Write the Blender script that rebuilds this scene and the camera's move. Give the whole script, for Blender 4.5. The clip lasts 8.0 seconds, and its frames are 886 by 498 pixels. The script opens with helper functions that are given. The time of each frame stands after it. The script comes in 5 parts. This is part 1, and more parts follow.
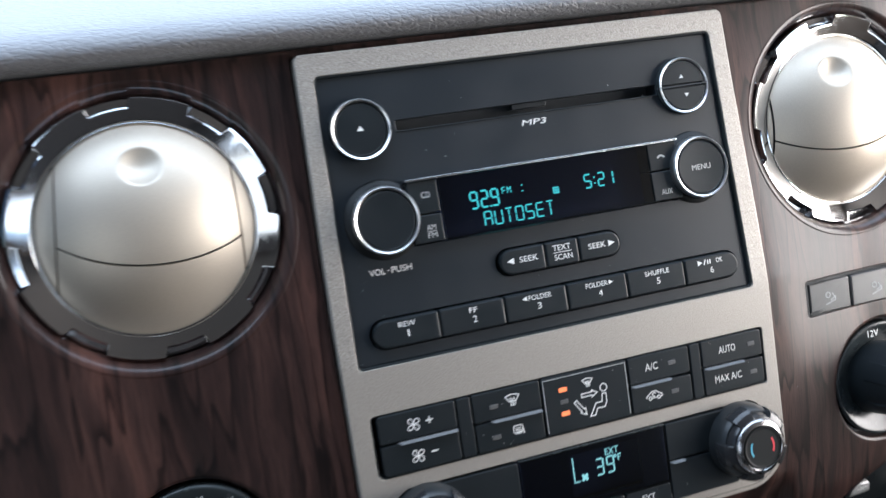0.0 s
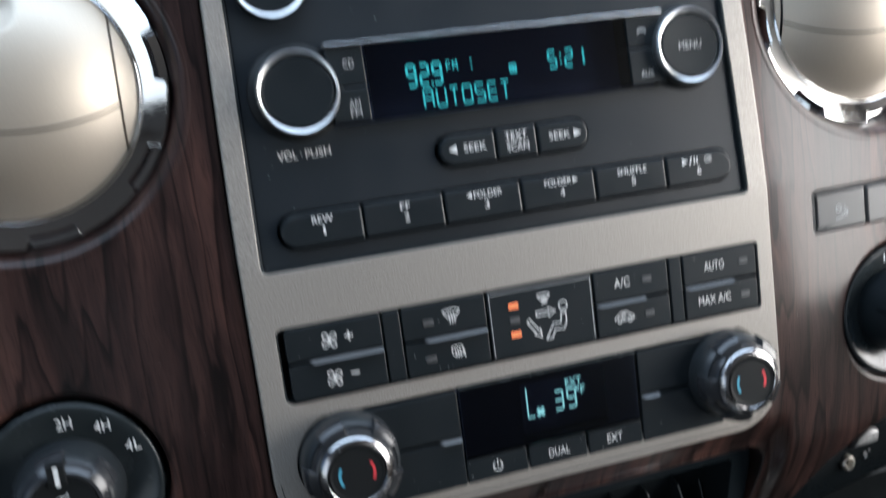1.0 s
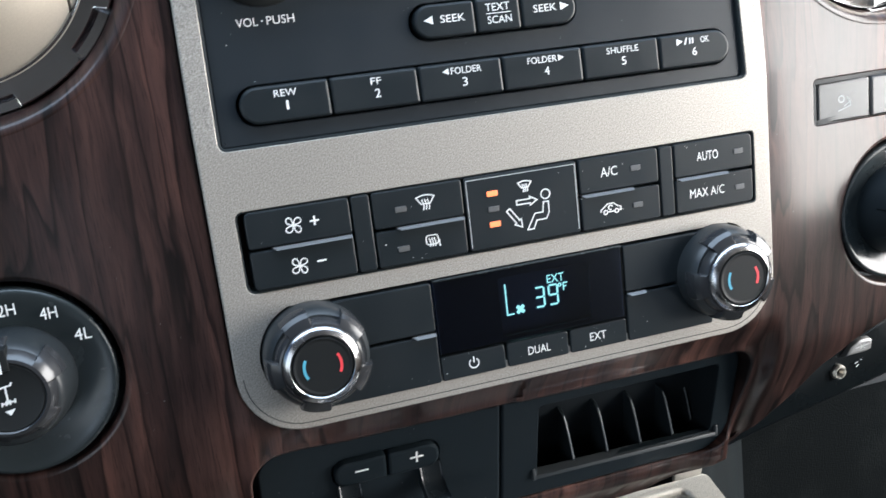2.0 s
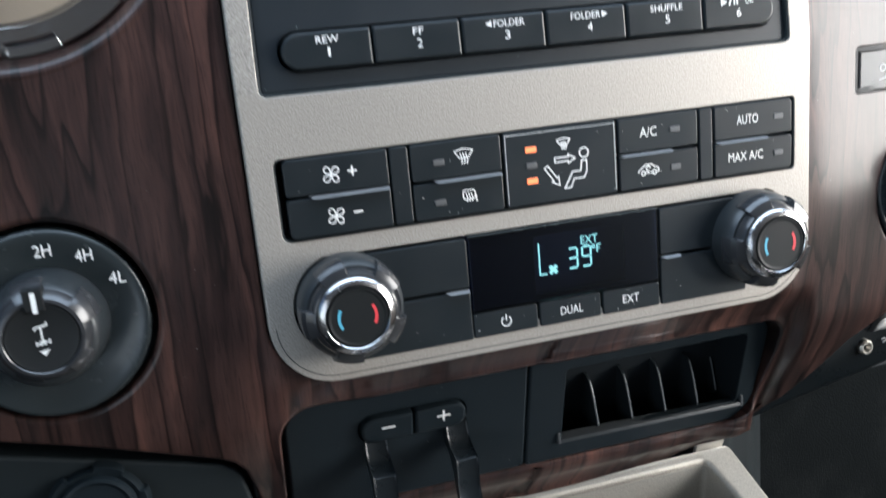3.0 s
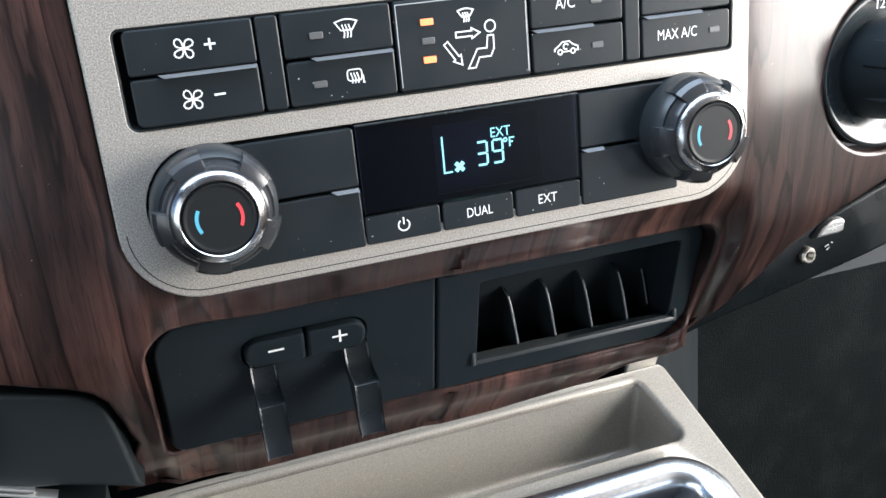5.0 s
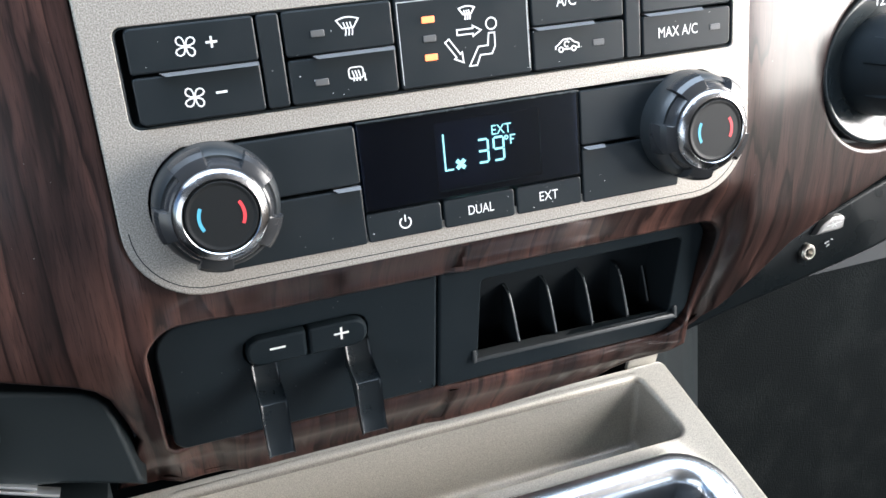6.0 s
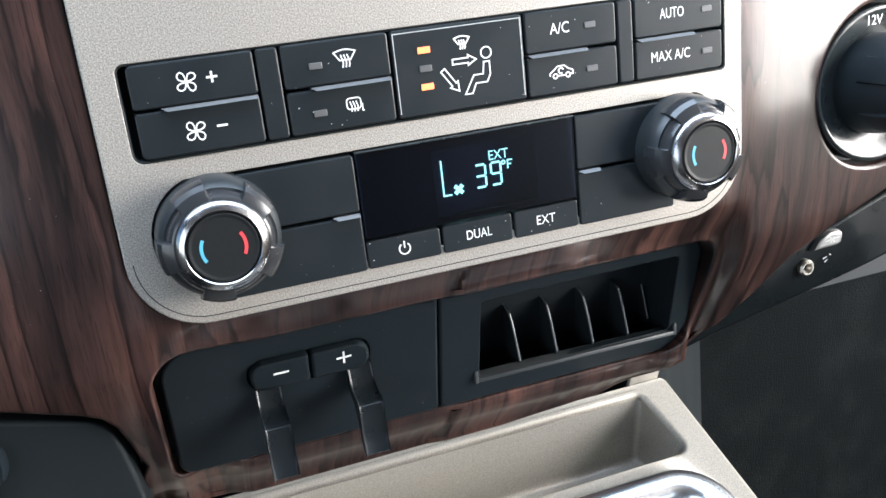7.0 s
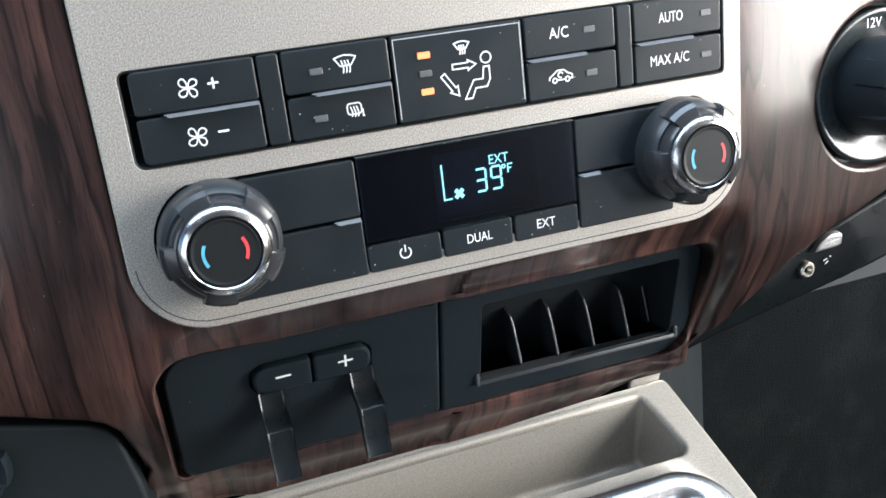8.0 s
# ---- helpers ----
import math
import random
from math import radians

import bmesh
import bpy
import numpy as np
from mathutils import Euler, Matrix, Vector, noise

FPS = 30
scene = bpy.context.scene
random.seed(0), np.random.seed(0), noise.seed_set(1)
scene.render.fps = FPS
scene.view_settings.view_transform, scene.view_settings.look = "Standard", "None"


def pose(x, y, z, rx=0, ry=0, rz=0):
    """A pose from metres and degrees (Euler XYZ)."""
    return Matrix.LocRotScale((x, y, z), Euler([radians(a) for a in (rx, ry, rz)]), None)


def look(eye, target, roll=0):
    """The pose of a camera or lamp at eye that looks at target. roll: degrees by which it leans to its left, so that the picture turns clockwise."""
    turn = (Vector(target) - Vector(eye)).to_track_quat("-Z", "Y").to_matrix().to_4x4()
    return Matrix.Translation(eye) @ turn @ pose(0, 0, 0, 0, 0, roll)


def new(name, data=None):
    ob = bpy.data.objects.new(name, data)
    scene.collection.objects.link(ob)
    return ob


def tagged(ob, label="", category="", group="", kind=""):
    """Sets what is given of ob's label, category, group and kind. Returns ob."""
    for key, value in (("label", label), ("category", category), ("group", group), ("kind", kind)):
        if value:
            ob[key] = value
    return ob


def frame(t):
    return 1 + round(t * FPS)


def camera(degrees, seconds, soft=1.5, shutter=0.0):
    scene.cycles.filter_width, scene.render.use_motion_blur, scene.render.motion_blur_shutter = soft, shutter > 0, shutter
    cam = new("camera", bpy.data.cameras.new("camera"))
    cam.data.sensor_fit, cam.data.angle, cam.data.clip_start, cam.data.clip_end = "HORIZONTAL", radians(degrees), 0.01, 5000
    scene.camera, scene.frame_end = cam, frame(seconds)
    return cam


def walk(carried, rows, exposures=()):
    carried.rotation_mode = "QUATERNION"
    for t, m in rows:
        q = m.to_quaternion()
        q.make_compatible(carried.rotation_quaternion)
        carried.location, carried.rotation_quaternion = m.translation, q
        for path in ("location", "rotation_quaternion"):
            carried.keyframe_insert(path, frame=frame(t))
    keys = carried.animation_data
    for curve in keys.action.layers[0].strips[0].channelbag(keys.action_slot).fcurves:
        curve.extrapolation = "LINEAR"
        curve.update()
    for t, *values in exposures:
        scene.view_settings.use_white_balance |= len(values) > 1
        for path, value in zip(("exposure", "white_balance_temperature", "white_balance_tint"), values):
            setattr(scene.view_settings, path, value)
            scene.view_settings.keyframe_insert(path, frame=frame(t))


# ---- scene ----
cam = camera(53.24, 8.0, soft=1.5, shutter=0.5)
# the dash face leans back: its own axes are x along it, z up it and y into it
DASH = pose(0, 0, 1.0, -20.0, 0, 0)
# seconds, eye, target and roll in the dash's own axes
PATH = [
    (0, (-0.18687, -0.41556, 0.09912), (0.09914, 0.53627, -0.01139), -8.437),
    (0.2, (-0.16682, -0.39362, 0.09490), (0.11474, 0.56026, -0.00916), -8.395),
    (0.5, (-0.15535, -0.38255, 0.09236), (0.12122, 0.57182, -0.02026), -7.937),
    (0.7, (-0.14679, -0.37650, 0.08227), (0.12441, 0.57882, -0.03526), -7.680),
    (0.8, (-0.14139, -0.37172, 0.07469), (0.12438, 0.58446, -0.04815), -7.616),
    (0.9, (-0.13740, -0.36595, 0.06526), (0.12393, 0.58997, -0.06864), -7.540),
    (1, (-0.13387, -0.35794, 0.05475), (0.12402, 0.59598, -0.09863), -7.375),
    (1.2, (-0.12732, -0.34702, 0.03963), (0.12915, 0.60281, -0.13936), -7.299),
    (1.5, (-0.12178, -0.34015, 0.03279), (0.13755, 0.60357, -0.17249), -7.240),
    (1.7, (-0.12138, -0.33942, 0.03087), (0.13825, 0.60206, -0.18412), -7.168),
    (2.8, (-0.13942, -0.33764, 0.02021), (0.10653, 0.60411, -0.20914), -5.534),
    (3, (-0.13794, -0.33459, 0.01690), (0.11094, 0.60407, -0.22180), -5.338),
    (3.2, (-0.13034, -0.31745, 0.00455), (0.12639, 0.61307, -0.25662), -5.013),
    (3.5, (-0.12294, -0.30702, -0.00783), (0.14093, 0.61641, -0.28649), -5.005),
    (3.7, (-0.12298, -0.30646, -0.00823), (0.14361, 0.61218, -0.29985), -4.986),
    (4, (-0.11957, -0.30261, -0.01094), (0.15471, 0.61025, -0.31336), -5.018),
    (4.2, (-0.11176, -0.30191, -0.00960), (0.16702, 0.60780, -0.31737), -5.105),
    (4.5, (-0.10512, -0.29876, -0.01241), (0.17947, 0.60833, -0.32257), -5.335),
    (6, (-0.10670, -0.29881, -0.01209), (0.18160, 0.60547, -0.32699), -5.543),
    (6.2, (-0.10619, -0.29931, -0.01101), (0.17914, 0.60628, -0.32484), -5.800),
    (6.5, (-0.10548, -0.30328, -0.00600), (0.18003, 0.60418, -0.31423), -6.194),
    (6.8, (-0.10474, -0.30219, -0.00582), (0.17823, 0.60654, -0.31264), -6.389),
    (7, (-0.10440, -0.30286, -0.00554), (0.17897, 0.60689, -0.30893), -6.490),
    (7.2, (-0.10529, -0.30265, -0.00619), (0.17810, 0.60734, -0.30886), -6.528),
    (7.5, (-0.10489, -0.30109, -0.00751), (0.17672, 0.60894, -0.31169), -6.547),
    (7.7, (-0.10548, -0.30209, -0.00792), (0.17457, 0.60901, -0.31036), -6.604),
    (8, (-0.10390, -0.30436, -0.00412), (0.17673, 0.60674, -0.30602), -6.733),
]
EXPOSURES = [(0, -0.59, 5520, 9), (0.5, -0.46, 5500, 8), (1.0, -0.74, 5470, 7), (1.2, -0.80, 5470, 7), (1.5, -0.29, 5490, 6), (2.8, 0.03, 5490, 6), (3.2, -0.22, 5490, 6), (3.5, 0.16, 5530, 6), (4.5, 0.42, 5570, 7), (6.5, 0.58, 5570, 7), (7.2, 0.56, 5570, 7), (8, 0.42, 5540, 6)]
walk(cam, [(t, DASH @ look(eye, target, roll)) for t, eye, target, roll in PATH], EXPOSURES)
WINDSCREEN_W, PASSENGER_W, DRIVER_W, REAR_FILL_W = 30.0, 34.5, 3.0, 2.5

# ---------------------------------------------------------------- light
world = bpy.data.worlds.new("overcast_sky")
scene.world = world
world.use_nodes = True
wn = world.node_tree
sky = wn.nodes.new("ShaderNodeTexSky")
sky.sky_type = "NISHITA"
sky.sun_disc = False
sky.sun_elevation, sky.sun_rotation = radians(38), radians(120)
wn.nodes["Background"].inputs["Strength"].default_value = 0.12
wn.links.new(sky.outputs["Color"], wn.nodes["Background"].inputs["Color"])


def window_light(name, eye, target, sx, sy, watts, colour):
    data = bpy.data.lights.new(name, "AREA")
    data.shape, data.size, data.size_y, data.energy, data.color = "RECTANGLE", sx, sy, watts, colour
    ob = new(name, data)
    ob.matrix_world = look(eye, target)
    return ob


window_light("windscreen_daylight", (0, 0.285, 1.43), (0, -0.145, 0.53), 1.40, 0.92, WINDSCREEN_W, (0.84, 0.92, 1.0))
window_light("passenger_window_daylight", (0.89, -0.38, 1.195), (0.0, -0.38, 1.12), 0.78, 0.56, PASSENGER_W, (1.0, 0.855, 0.71))
window_light("driver_window_daylight", (-0.89, -0.78, 1.205), (0.0, -0.78, 1.205), 0.72, 0.57, DRIVER_W, (1.0, 0.94, 0.84))
# unseen lamps at assumed rear openings, added so the chrome has more to reflect
for side in (-1, 1):
    window_light("rear_side_fill_light", (side * 0.89, -1.53, 1.17), (0.0, -1.53, 1.17), 0.58, 0.46, REAR_FILL_W, (0.95, 0.97, 1.0))


# ---------------------------------------------------------------- materials
def material(name, base, rough=0.5, metal=0.0, coat=0.0, spec=0.5):
    m = bpy.data.materials.new(name)
    m.use_nodes = True
    b = m.node_tree.nodes["Principled BSDF"]
    b.inputs["Base Color"].default_value = (*base, 1)
    b.inputs["Roughness"].default_value = rough
    b.inputs["Metallic"].default_value = metal
    b.inputs["Coat Weight"].default_value = coat
    b.inputs["Coat Roughness"].default_value = 0.08
    b.inputs["Specular IOR Level"].default_value = spec
    return m


def node(m, kind, **values):
    n = m.node_tree.nodes.new(kind)
    for k, v in values.items():
        n.inputs[k.replace("_", " ")].default_value = v
    return n


def join(m, a, b):
    m.node_tree.links.new(a, b)


def coords(m, scale):
    tc = node(m, "ShaderNodeTexCoord")
    mp = node(m, "ShaderNodeMapping")
    mp.inputs["Scale"].default_value = scale
    join(m, tc.outputs["Object"], mp.inputs["Vector"])
    return mp.outputs["Vector"]


def ramp(m, fac, stops):
    r = node(m, "ShaderNodeValToRGB")
    while len(r.color_ramp.elements) < len(stops):
        r.color_ramp.elements.new(0.5)
    for e, (p, c) in zip(r.color_ramp.elements, stops):
        e.position, e.color = p, (*c, 1)
    join(m, fac, r.inputs["Fac"])
    return r.outputs["Color"]


def vary_rough(m, lo, hi, scale, detail=4):
    """Smudges: the gloss changes softly over the surface."""
    n = node(m, "ShaderNodeTexNoise", Scale=scale, Detail=detail)
    join(m, coords(m, (1, 1, 1)), n.inputs["Vector"])
    r = node(m, "ShaderNodeMapRange")
    r.inputs["From Min"].default_value, r.inputs["From Max"].default_value = 0.3, 0.7
    r.inputs["To Min"].default_value, r.inputs["To Max"].default_value = lo, hi
    join(m, n.outputs["Fac"], r.inputs["Value"])
    join(m, r.outputs["Result"], m.node_tree.nodes["Principled BSDF"].inputs["Roughness"])


def grain_bump(m, scale, strength, distance, kind="ShaderNodeTexNoise"):
    n = node(m, kind, Scale=scale)
    join(m, coords(m, (1, 1, 1)), n.inputs["Vector"])
    b = node(m, "ShaderNodeBump", Strength=strength, Distance=distance)
    join(m, n.outputs["Fac" if kind == "ShaderNodeTexNoise" else "Distance"], b.inputs["Height"])
    join(m, b.outputs["Normal"], m.node_tree.nodes["Principled BSDF"].inputs["Normal"])


def dusty(m, base, dust, scale, amount):
    """Fine pale specks of dust over a plain base colour."""
    n = node(m, "ShaderNodeTexNoise", Scale=scale, Detail=2)
    join(m, coords(m, (1, 1, 1)), n.inputs["Vector"])
    n2 = node(m, "ShaderNodeTexNoise", Scale=35.0, Detail=3)
    join(m, coords(m, (1, 1, 1)), n2.inputs["Vector"])
    mix = node(m, "ShaderNodeMath")
    mix.operation = "MULTIPLY"
    join(m, n.outputs["Fac"], mix.inputs[0])
    join(m, n2.outputs["Fac"], mix.inputs[1])
    c = ramp(m, mix.outputs["Value"], [(0.0, base), (amount, base), (min(0.98, amount + 0.12), dust)])
    join(m, c, m.node_tree.nodes["Principled BSDF"].inputs["Base Color"])


def emitter(name, colour, strength):
    m = material(name, (0.02, 0.02, 0.02), 0.4)
    b = m.node_tree.nodes["Principled BSDF"]
    b.inputs["Emission Color"].default_value = (*colour, 1)
    b.inputs["Emission Strength"].default_value = strength
    return m


black = material("satin_black_plastic", (0.0078, 0.0118, 0.0148), 0.42, spec=0.16)
dusty(black, (0.0085, 0.0125, 0.0155), (0.05, 0.05, 0.05), 2600, 0.44)
vary_rough(black, 0.36, 0.50, 60)
face_black = material("radio_face_black", (0.0112, 0.0152, 0.0195), 0.40, spec=0.42)
dusty(face_black, (0.0112, 0.0152, 0.0195), (0.05, 0.05, 0.05), 1800, 0.47)
vary_rough(face_black, 0.36, 0.46, 40)
button_black = material("button_black", (0.0105, 0.0138, 0.0162), 0.38, spec=0.27)
vary_rough(button_black, 0.33, 0.46, 90)
grained_black = material("grained_black_plastic", (0.0095, 0.0135, 0.0155), 0.55, spec=0.28)
grain_bump(grained_black, 2500, 0.25, 0.0002)
knob_satin = material("knob_satin_black", (0.018, 0.021, 0.023), 0.36)
vary_rough(knob_satin, 0.32, 0.42, 120)
pocket_black = material("pocket_black", (0.0075, 0.0100, 0.0120), 0.7, spec=0.12)
lip_black = material("cubby_lip_black", (0.030, 0.034, 0.037), 0.5, spec=0.4)
edge_black = material("dash_edge_black", (0.005, 0.0068, 0.008), 0.28, spec=0.18)
vary_rough(edge_black, 0.22, 0.36, 60)
fin_edge = material("fin_edge_highlight", (0.075, 0.082, 0.086), 0.28)
fin_black = material("fin_black", (0.0105, 0.0138, 0.0160), 0.7, spec=0.12)
knob_black = material("knob_gloss_black", (0.020, 0.025, 0.027), 0.24)
vary_rough(knob_black, 0.18, 0.30, 120)
knob_gloss = material("knob_grip_black", (0.024, 0.025, 0.027), 0.22)
vary_rough(knob_gloss, 0.17, 0.28, 140)
switch_grey = material("switch_dark_grey", (0.055, 0.055, 0.055), 0.36, 0.0, 0.35)
switch_grey.node_tree.nodes["Principled BSDF"].inputs["Coat Roughness"].default_value = 0.28
aluminium = material("pale_metal", (0.78, 0.78, 0.77), 0.42, 1.0)
cap_black = material("knob_cap_black", (0.0095, 0.0105, 0.011), 0.5, spec=0.25)
cavity = material("shadow_gap_black", (0.045, 0.049, 0.053), 0.8, spec=0.2)
chrome = material("chrome", (0.80, 0.82, 0.84), 0.07, 1.0)
vary_rough(chrome, 0.05, 0.13, 150)
soft_chrome = material("soft_chrome", (0.86, 0.87, 0.88), 0.30, 1.0)
dark_chrome = material("satin_chrome", (0.70, 0.72, 0.74), 0.26, 1.0)
ring_chrome = material("knob_ring_chrome", (0.42, 0.42, 0.43), 0.22, 1.0)
vary_rough(ring_chrome, 0.17, 0.30, 160)
steel = material("screw_steel", (0.42, 0.40, 0.36), 0.38, 1.0)
print_white = material("printed_white", (0.74, 0.75, 0.74), 0.5)
print_grey = material("printed_grey", (0.42, 0.43, 0.43), 0.5)
dust_grey = material("dust_grey", (0.16, 0.16, 0.155), 0.8)
print_blue = material("printed_blue", (0.10, 0.36, 0.50), 0.5)
print_red = material("printed_red", (0.62, 0.05, 0.06), 0.5)
led_off = material("led_window_grey", (0.09, 0.09, 0.09), 0.35)
led_amber = emitter("led_amber", (1.0, 0.25, 0.075), 2.2)
cyan_glow = emitter("display_cyan", (0.17, 0.90, 0.84), 3.0)
ice_glow = emitter("display_ice_blue", (0.50, 0.95, 0.84), 3.3)
# navy bases lifted to carry the dim reflection over the displays
mask_navy = material("mask_navy", (0.018, 0.026, 0.058), 0.6, spec=0.1)
off_glow = material("display_navy_sheen", (0.055, 0.072, 0.150), 0.7, spec=0.1)
carpet = material("black_carpet", (0.0038, 0.0050, 0.0056), 0.95, spec=0.06)
dusty(carpet, (0.0036, 0.0048, 0.0054), (0.0075, 0.0090, 0.0096), 900, 0.25)
grain_bump(carpet, 900, 0.6, 0.0010)
lever_black = material("lever_black_plastic", (0.0070, 0.0095, 0.0115), 0.30, spec=0.36)
vary_rough(lever_black, 0.25, 0.36, 150)
cab_grey = material("cab_lining_dark", (0.060, 0.054, 0.050), 0.85)
grain_bump(cab_grey, 400, 0.3, 0.001)
tan_lining = material("tan_bounce_lining", (0.33, 0.235, 0.165), 0.55)
grain_bump(tan_lining, 500, 0.3, 0.001)
cab_dark = material("cab_trim_dark", (0.030, 0.030, 0.031), 0.8)
grain_bump(cab_dark, 500, 0.3, 0.001)


def make_paint(name, base, pale, dark, rough, metal):
    """Champagne paint with metal flakes."""
    m = material(name, base, rough, metal)
    b = m.node_tree.nodes["Principled BSDF"]
    v = node(m, "ShaderNodeTexNoise", Scale=2000.0, Detail=2.0)
    join(m, coords(m, (1, 1, 1)), v.inputs["Vector"])
    c = ramp(m, v.outputs["Fac"], [(0.30, dark), (0.5, base), (0.72, pale)])
    join(m, c, b.inputs["Base Color"])
    n = node(m, "ShaderNodeTexNoise", Scale=30.0, Detail=4)
    join(m, coords(m, (1, 1, 1)), n.inputs["Vector"])
    r = node(m, "ShaderNodeMapRange")
    r.inputs["To Min"].default_value, r.inputs["To Max"].default_value = rough - 0.06, rough + 0.06
    join(m, n.outputs["Fac"], r.inputs["Value"])
    join(m, r.outputs["Result"], b.inputs["Roughness"])
    bump = node(m, "ShaderNodeBump", Strength=0.10, Distance=0.0001)
    join(m, v.outputs["Fac"], bump.inputs["Height"])
    join(m, bump.outputs["Normal"], b.inputs["Normal"])
    return m


paint = make_paint("champagne_flake_paint", (0.350, 0.325, 0.292), (0.53, 0.494, 0.446), (0.208, 0.193, 0.173), 0.48, 0.48)
vent_paint = make_paint("champagne_satin_paint", (0.52, 0.462, 0.380), (0.55, 0.490, 0.405), (0.49, 0.434, 0.358), 0.47, 0.55)
tray_paint = make_paint("champagne_tray_paint", (0.46, 0.438, 0.390), (0.58, 0.555, 0.495), (0.35, 0.333, 0.295), 0.42, 0.60)


def make_wood():
    """Dark walnut foil under gloss: broad cathedral figure, streaks and pores, all along z."""
    m = material("glossy_dark_walnut", (0.06, 0.03, 0.02), 0.45, 0.0, 0.42, 0.2)
    b = m.node_tree.nodes["Principled BSDF"]
    b.inputs["Coat Roughness"].default_value = 0.16
    warp = node(m, "ShaderNodeTexNoise", Scale=1.0, Detail=3, Roughness=0.5)
    join(m, coords(m, (16, 1, 10)), warp.inputs["Vector"])

    def streaks(scale, push, detail, rough):
        add = node(m, "ShaderNodeVectorMath")
        add.operation = "MULTIPLY_ADD"
        join(m, warp.outputs["Color"], add.inputs[0])
        add.inputs[1].default_value = (push, 0, 0.5)
        join(m, coords(m, scale), add.inputs[2])
        n = node(m, "ShaderNodeTexNoise", Scale=1.0, Detail=detail, Roughness=rough)
        join(m, add.outputs["Vector"], n.inputs["Vector"])
        return n.outputs["Fac"]

    def blend(p, q, k):
        mx = node(m, "ShaderNodeMix")
        mx.inputs[0].default_value = k
        join(m, p, mx.inputs[2])
        join(m, q, mx.inputs[3])
        return mx.outputs[0]

    figure = blend(streaks((28, 1, 4), 1.6, 5, 0.55), streaks((140, 1, 6), 3.6, 4, 0.62), 0.36)
    c = ramp(m, figure, [(0.36, (0.0100, 0.0074, 0.0069)), (0.46, (0.026, 0.0138, 0.0120)), (0.54, (0.043, 0.0232, 0.0195)), (0.68, (0.094, 0.0450, 0.0350))])
    # dark growth lines that bend into long arches
    bend = node(m, "ShaderNodeTexNoise", Scale=1.0, Detail=4, Roughness=0.48)
    join(m, coords(m, (24, 1, 2.4)), bend.inputs["Vector"])
    arch = node(m, "ShaderNodeMath")
    arch.operation = "MULTIPLY"
    join(m, bend.outputs["Fac"], arch.inputs[0])
    arch.inputs[1].default_value = 12.0
    drift = node(m, "ShaderNodeMath")
    drift.operation = "ADD"
    join(m, arch.outputs["Value"], drift.inputs[0])
    join(m, streaks((70, 1, 4), 2.6, 3, 0.5), drift.inputs[1])
    saw = node(m, "ShaderNodeMath")
    saw.operation = "FRACT"
    join(m, drift.outputs["Value"], saw.inputs[0])
    growth = ramp(m, saw.outputs["Value"], [(0.0, (0.20, 0.19, 0.19)), (0.07, (0.30, 0.29, 0.29)), (0.20, (0.82, 0.80, 0.80)), (0.40, (1, 1, 1)), (0.90, (1.25, 1.20, 1.16)), (0.97, (0.9, 0.88, 0.88)), (1.0, (0.20, 0.19, 0.19))])
    lined = node(m, "ShaderNodeMix")
    lined.data_type, lined.blend_type = "RGBA", "MULTIPLY"
    lined.inputs[0].default_value = 0.9
    join(m, c, lined.inputs[6])
    join(m, growth, lined.inputs[7])
    c = lined.outputs[2]
    fine = node(m, "ShaderNodeTexNoise", Scale=1.0, Detail=3, Roughness=0.7)
    join(m, coords(m, (1300, 1, 60)), fine.inputs["Vector"])
    pores = ramp(m, fine.outputs["Fac"], [(0.36, (0.28, 0.28, 0.29)), (0.47, (1, 1, 1)), (0.8, (1.15, 1.12, 1.10))])
    lines = ramp(m, streaks((430, 1, 11), 12.0, 4, 0.6), [(0.38, (0.5, 0.5, 0.51)), (0.47, (0.95, 0.95, 0.95)), (0.62, (1.0, 1.0, 1.0)), (0.70, (1.25, 1.2, 1.16))])
    fig = node(m, "ShaderNodeMix")
    fig.data_type, fig.blend_type = "RGBA", "MULTIPLY"
    fig.inputs[0].default_value = 0.55
    join(m, c, fig.inputs[6])
    join(m, lines, fig.inputs[7])
    mix = node(m, "ShaderNodeMix")
    mix.data_type, mix.blend_type = "RGBA", "MULTIPLY"
    mix.inputs[0].default_value = 0.65
    join(m, fig.outputs[2], mix.inputs[6])
    join(m, pores, mix.inputs[7])
    join(m, mix.outputs[2], b.inputs["Base Color"])
    bump = node(m, "ShaderNodeBump", Strength=0.05, Distance=0.0002)
    join(m, fine.outputs["Fac"], bump.inputs["Height"])
    join(m, bump.outputs["Normal"], b.inputs["Normal"])
    swell = node(m, "ShaderNodeTexNoise", Scale=55.0, Detail=2)
    join(m, coords(m, (1, 1, 0.6)), swell.inputs["Vector"])
    wavy = node(m, "ShaderNodeBump", Strength=0.05, Distance=0.0006)
    join(m, swell.outputs["Fac"], wavy.inputs["Height"])
    join(m, wavy.outputs["Normal"], b.inputs["Coat Normal"])
    return m


wood = make_wood()


